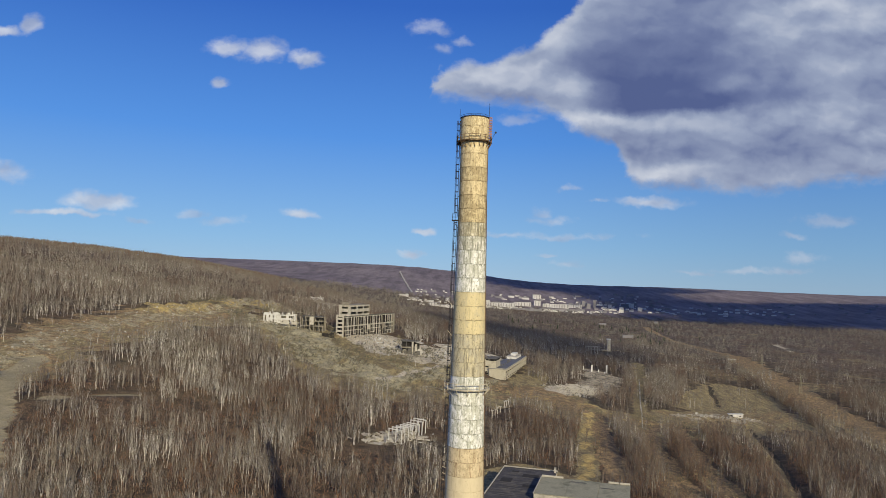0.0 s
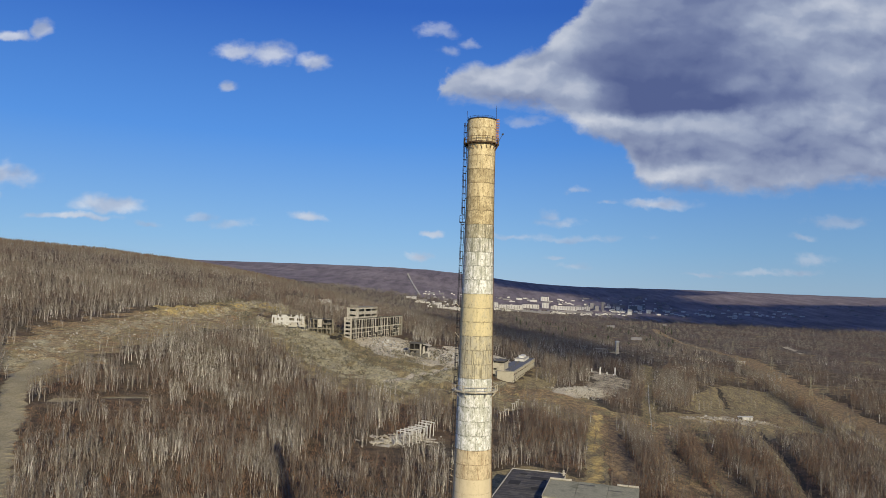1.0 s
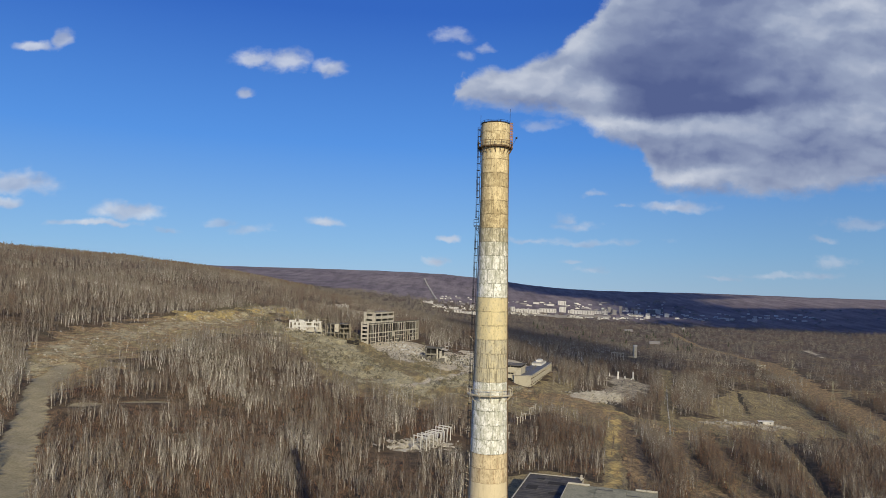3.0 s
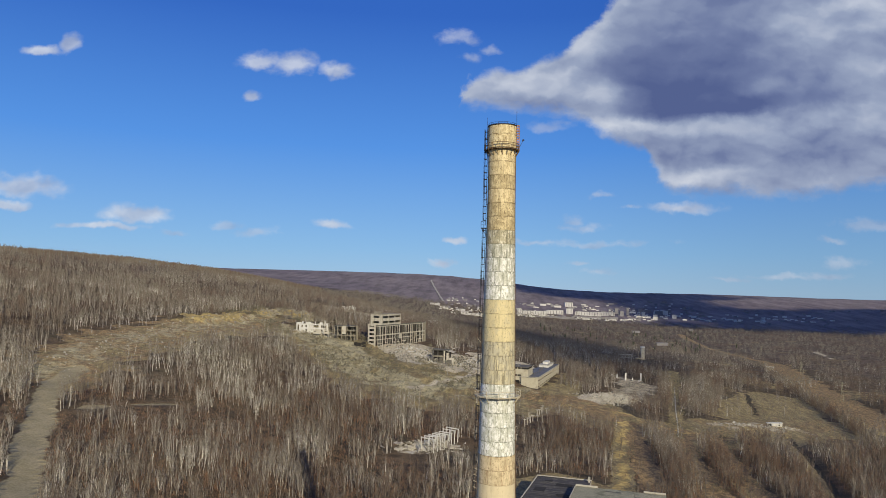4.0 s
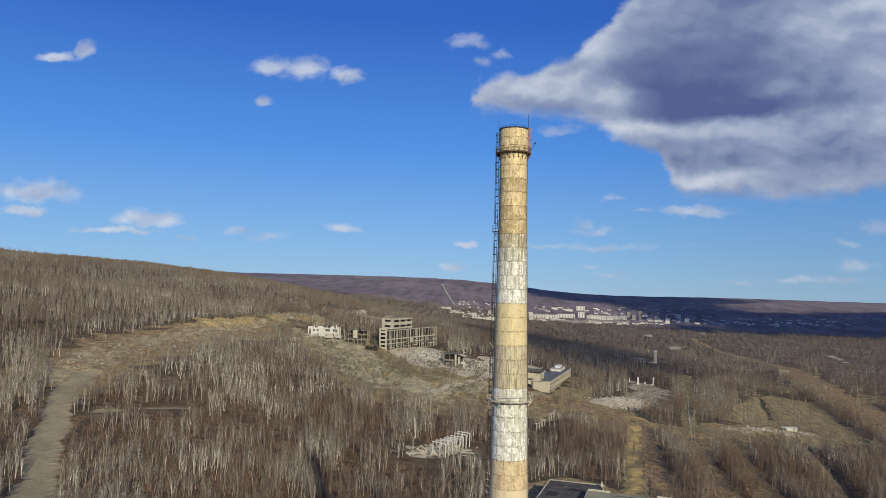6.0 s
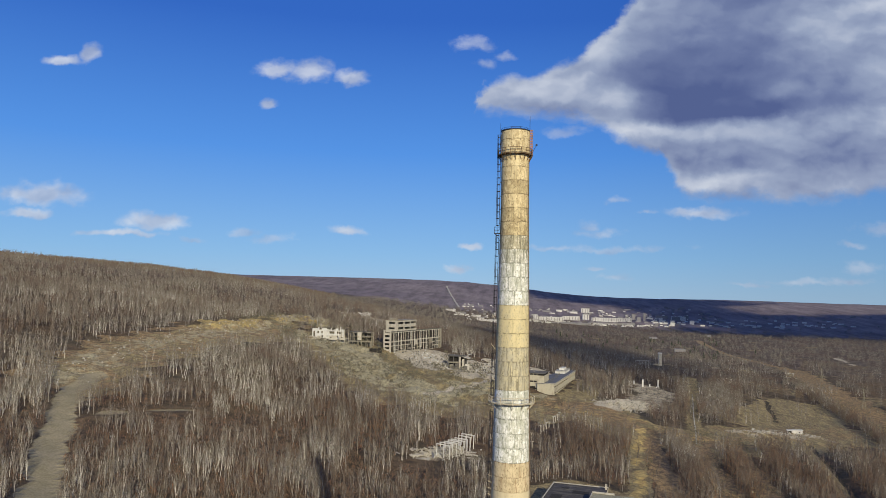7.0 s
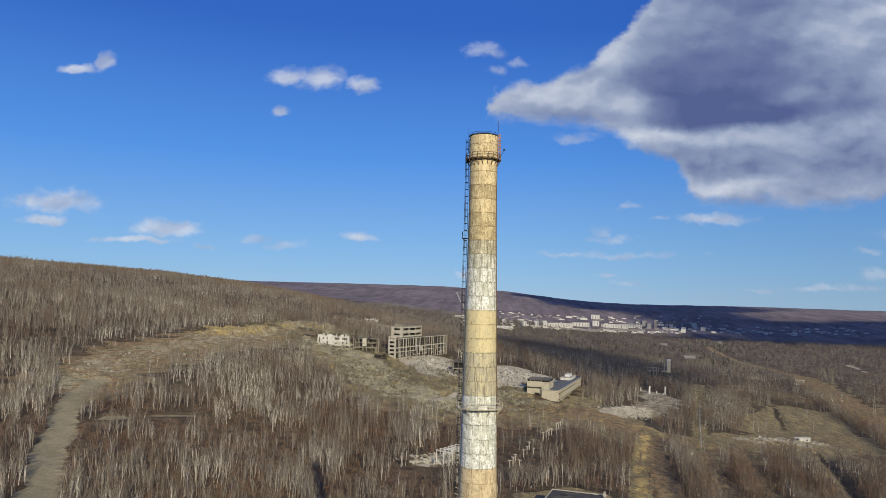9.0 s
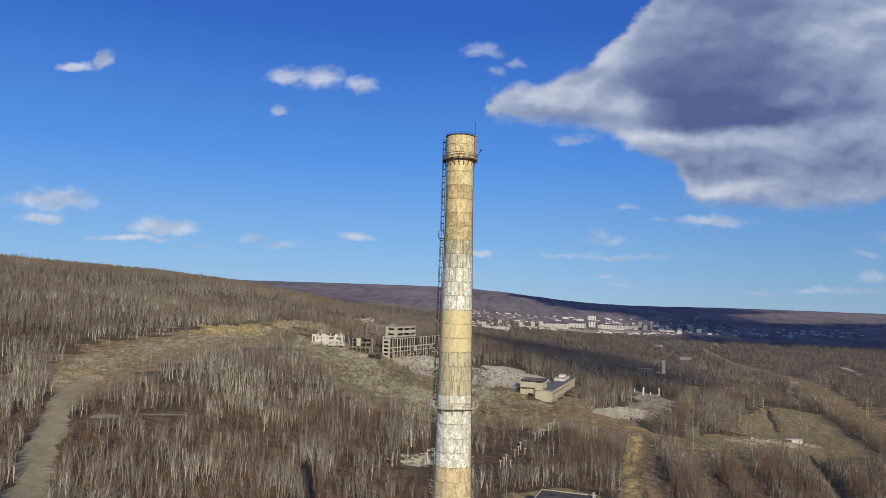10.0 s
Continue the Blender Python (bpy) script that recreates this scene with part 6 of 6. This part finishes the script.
def town():
    for k, (x, y, length, high) in enumerate(TOWN + TOWN_EDGE):
        town_block(x, y, length, high, CITY if x < 520 and high > 8 else CITY_GREY)
    # houses, sheds and garages too many to count
    r = random.Random(3)
    bm = bmesh.new()
    for k in range(190):
        if k < 120:
            x, y = r.uniform(-120, 900), 0
            y = 2230 + 0.55 * x + r.uniform(-70, 560)
        else:
            x = r.uniform(500, 1900)
            y = 2560 + r.uniform(-200, 320)
        w, d, h = r.uniform(6, 18), r.uniform(6, 12), r.uniform(2.5, 6)
        z = on_ground(x, y)
        add_box(bm, x - w / 2, x + w / 2, y - d / 2, y + d / 2, z - 2, z + h)
    s = part("town_houses", bm, CITY_GREY)
    tagged(s, "small grey houses and sheds of the distant town", "houses", kind="stuff")
    bm = bmesh.new()
    for k in range(200):
        if k < 90:
            x = r.uniform(60, 620)
            y = 2270 + 0.34 * x + r.gauss(0, 22)
        elif k < 122:
            x = r.uniform(-125, 40)
            y = 2230 + 0.3 * x + r.gauss(0, 70)
        else:
            x = r.uniform(-150, 900)
            y = 2480 + 0.4 * x + r.uniform(-60, 330)
        w, d, h = r.uniform(4, 11) if k % 6 else r.uniform(12, 24), r.uniform(5, 9), r.uniform(2.0, 4.2)
        z = on_ground(x, y)
        add_box(bm, x - w / 2, x + w / 2, y - d / 2, y + d / 2, z - 2, z + h)
    # the outskirts, thinning out along the foot of the far hills
    for k in range(95):
        x = 590 + 720 * r.random() ** 1.4
        y = 2580 - 0.1 * (x - 590) + r.uniform(-60, 190)
        w, d, h = r.uniform(6, 17), r.uniform(6, 10), r.uniform(2.5, 5.5) if k % 7 or x > 800 else r.uniform(11, 18)
        z = on_ground(x, y)
        add_box(bm, x - w / 2, x + w / 2, y - d / 2, y + d / 2, z - 2, z + h)
    s = part("town_cottages", bm, PLASTER)
    tagged(s, "small whitewashed cottages and garages of the distant town", "houses", kind="stuff")


def broken_blocks(name, label, line, half, count, low, high, stuff, seed, flat=1.0):
    """Heaped rubble: broken blocks and slabs along a line."""
    g = np.random.default_rng(seed)
    k = g.integers(0, len(line) - 1, count)
    f = g.uniform(0, 1, count)
    a, b = np.array(line)[k], np.array(line)[k + 1]
    xy = a + (b - a) * f[:, None] + g.normal(0, half * 0.5, (count, 2))
    size = low * (high / low) ** (g.uniform(0, 1, (count, 1)) ** 1.6) * g.uniform(0.3, 1.0, (count, 3)) / 2
    size = size * np.array([flat ** -0.5, 1.0, flat])
    q = g.normal(0, 1, (count, 4)) * np.array([1.0, flat, flat, 1.0])
    q /= np.linalg.norm(q, axis=1, keepdims=True)
    w, x, y, z = q.T
    rot = np.stack([1 - 2 * (y * y + z * z), 2 * (x * y - z * w), 2 * (x * z + y * w), 2 * (x * y + z * w), 1 - 2 * (x * x + z * z), 2 * (y * z - x * w),
                    2 * (x * z - y * w), 2 * (y * z + x * w), 1 - 2 * (x * x + y * y)], -1).reshape(-1, 3, 3)
    signs = np.array([(i, j, k) for i in (-1, 1) for j in (-1, 1) for k in (-1, 1)], float)
    local = signs[None] * size[:, None, :] * g.uniform(0.75, 1.1, (count, 8, 3))
    v = np.einsum("nij,nkj->nki", rot, local)
    ground_z = ground_height(xy[:, 0], xy[:, 1]) + size.min(1) * 0.5
    v = v + np.concatenate([xy, ground_z[:, None]], 1)[:, None, :]
    quads = np.array([(0, 1, 3, 2), (4, 6, 7, 5), (0, 4, 5, 1), (2, 3, 7, 6), (0, 2, 6, 4), (1, 5, 7, 3)])
    faces = (quads[None] + 8 * np.arange(count)[:, None, None]).reshape(-1, 4)
    tagged(new(name, mesh_of(name, v.reshape(-1, 3), faces, 4, [stuff])), label, "rubble", kind="stuff")


def hill_track():
    """A cleared track that climbs the far ridge."""
    line = np.array(HILL_CUT, float)
    us = np.linspace(0, len(line) - 1, 60)
    x, y = np.interp(us, range(len(line)), line[:, 0]), np.interp(us, range(len(line)), line[:, 1])
    v = np.concatenate([np.stack([x + s, y, ground_height(x, y) + 2.6], -1) for s in (-3, 3)] + [np.stack([x + s, y, ground_height(x, y) - 4], -1) for s in (-3.6, 3.6)])
    n = len(us)
    k = np.arange(n - 1)
    faces = np.concatenate([np.stack([k + a, k + b, k + b + 1, k + a + 1], -1) for a, b in ((0, n), (2 * n, 0), (n, 3 * n))])
    tagged(new("hill_track", mesh_of("hill_track", v, faces, 4, [PALE_CONCRETE])), "pale cleared track climbing the distant ridge", "track", kind="structure")


def fallen_panels():
    """Wall and floor panels lying about below the gutted factory."""
    for k in range(64):
        x, y = (luck.uniform(-8, 34), luck.uniform(735, 812)) if k % 3 == 1 else (luck.uniform(-75, 12), luck.uniform(672, 728))
        s = part("fallen_panel", box(-3.5, 3.5, -1.1, 1.1, -0.2, 0.2, 0.05), PALE_CONCRETE)
        s.matrix_world = pose(x, y, on_ground(x, y) + 0.35, luck.uniform(-7, 7), luck.uniform(-7, 7), GRID + luck.uniform(-25, 25))
        tagged(s, "pale concrete panel fallen flat on demolition ground", "panel", "fallen panels")


def rubble():
    hill_track()
    fallen_panels()
    broken_blocks("demolition_rubble", "pale heaps of broken concrete below the ruined factory", DEMOLISHED, 42, 2000, 0.4, 3.0, PALE_CONCRETE, 1, 0.25)
    broken_blocks("dark_rubble", "dark broken concrete and scrap among the demolition heaps", DEMOLISHED, 44, 500, 0.6, 2.8, DARK_CONCRETE, 11)
    broken_blocks("white_demolition_rubble", "whitish broken plaster and concrete over the demolition ground", DEMOLISHED, 40, 1100, 0.5, 3.4, PLASTER, 14, 0.22)
    broken_blocks("slope_rubble", "scattered concrete lumps down the grassy ruin slope", RUIN_SLOPE, 46, 420, 0.4, 1.5, CONCRETE, 2)
    broken_blocks("rubble_heap", "heap of whitish broken brick and concrete", RUBBLE[:2], 20, 1700, 0.5, 3.2, PALE_CONCRETE, 3, 0.45)
    broken_blocks("dark_rubble_heap", "dark brick and scrap among the whitish rubble", RUBBLE, 26, 500, 0.5, 2.2, DARK_CONCRETE, 12)
    broken_blocks("levelled_rubble", "levelled grey demolition rubble", RUBBLE, 30, 900, 0.4, 1.8, CONCRETE, 4)
    broken_blocks("cabin_rubble", "pale rubble round the site cabin", CABIN_RUBBLE, 15, 320, 0.5, 2.8, PALE_CONCRETE, 5, 0.4)
    broken_blocks("frame_rubble", "fallen pale slabs under the portal frames", [(-52, 350), (-28, 385)], 11, 260, 1.2, 5.0, PALE_CONCRETE, 6, 0.22)
    broken_blocks("clearing_rubble", "pale rubble in a clearing of the valley woods", [(345, 1010), (374, 1060)], 11, 200, 0.6, 3.4, PALE_CONCRETE, 13, 0.5)
    broken_blocks("white_ruin_rubble", "white broken masonry round the roofless building", [(-236, 752), (-190, 738)], 13, 380, 0.5, 2.2, PALE_CONCRETE, 8)
    broken_blocks("quarry_stones", "pale stones strewn over the quarry floor", QUARRY, 34, 420, 0.5, 2.2, PALE_CONCRETE, 9)
    broken_blocks("hillside_rubble", "pale rubble of the hillside walls", [(-285, 1190), (-215, 1150)], 22, 260, 0.8, 3.5, PALE_CONCRETE, 10)
    broken_blocks("cliff_rocks", "weathered rocks of the quarry face", CLIFF, 20, 420, 1.0, 5.0, CONCRETE, 7)
    broken_blocks("quarry_stones", "loose stones on the bare quarry floor", QUARRY, 44, 160, 0.5, 1.6, CONCRETE, 8)


ruins()
flat_factory()
near_buildings()
portal_frames()
posts()
small_buildings()
town()
rubble()
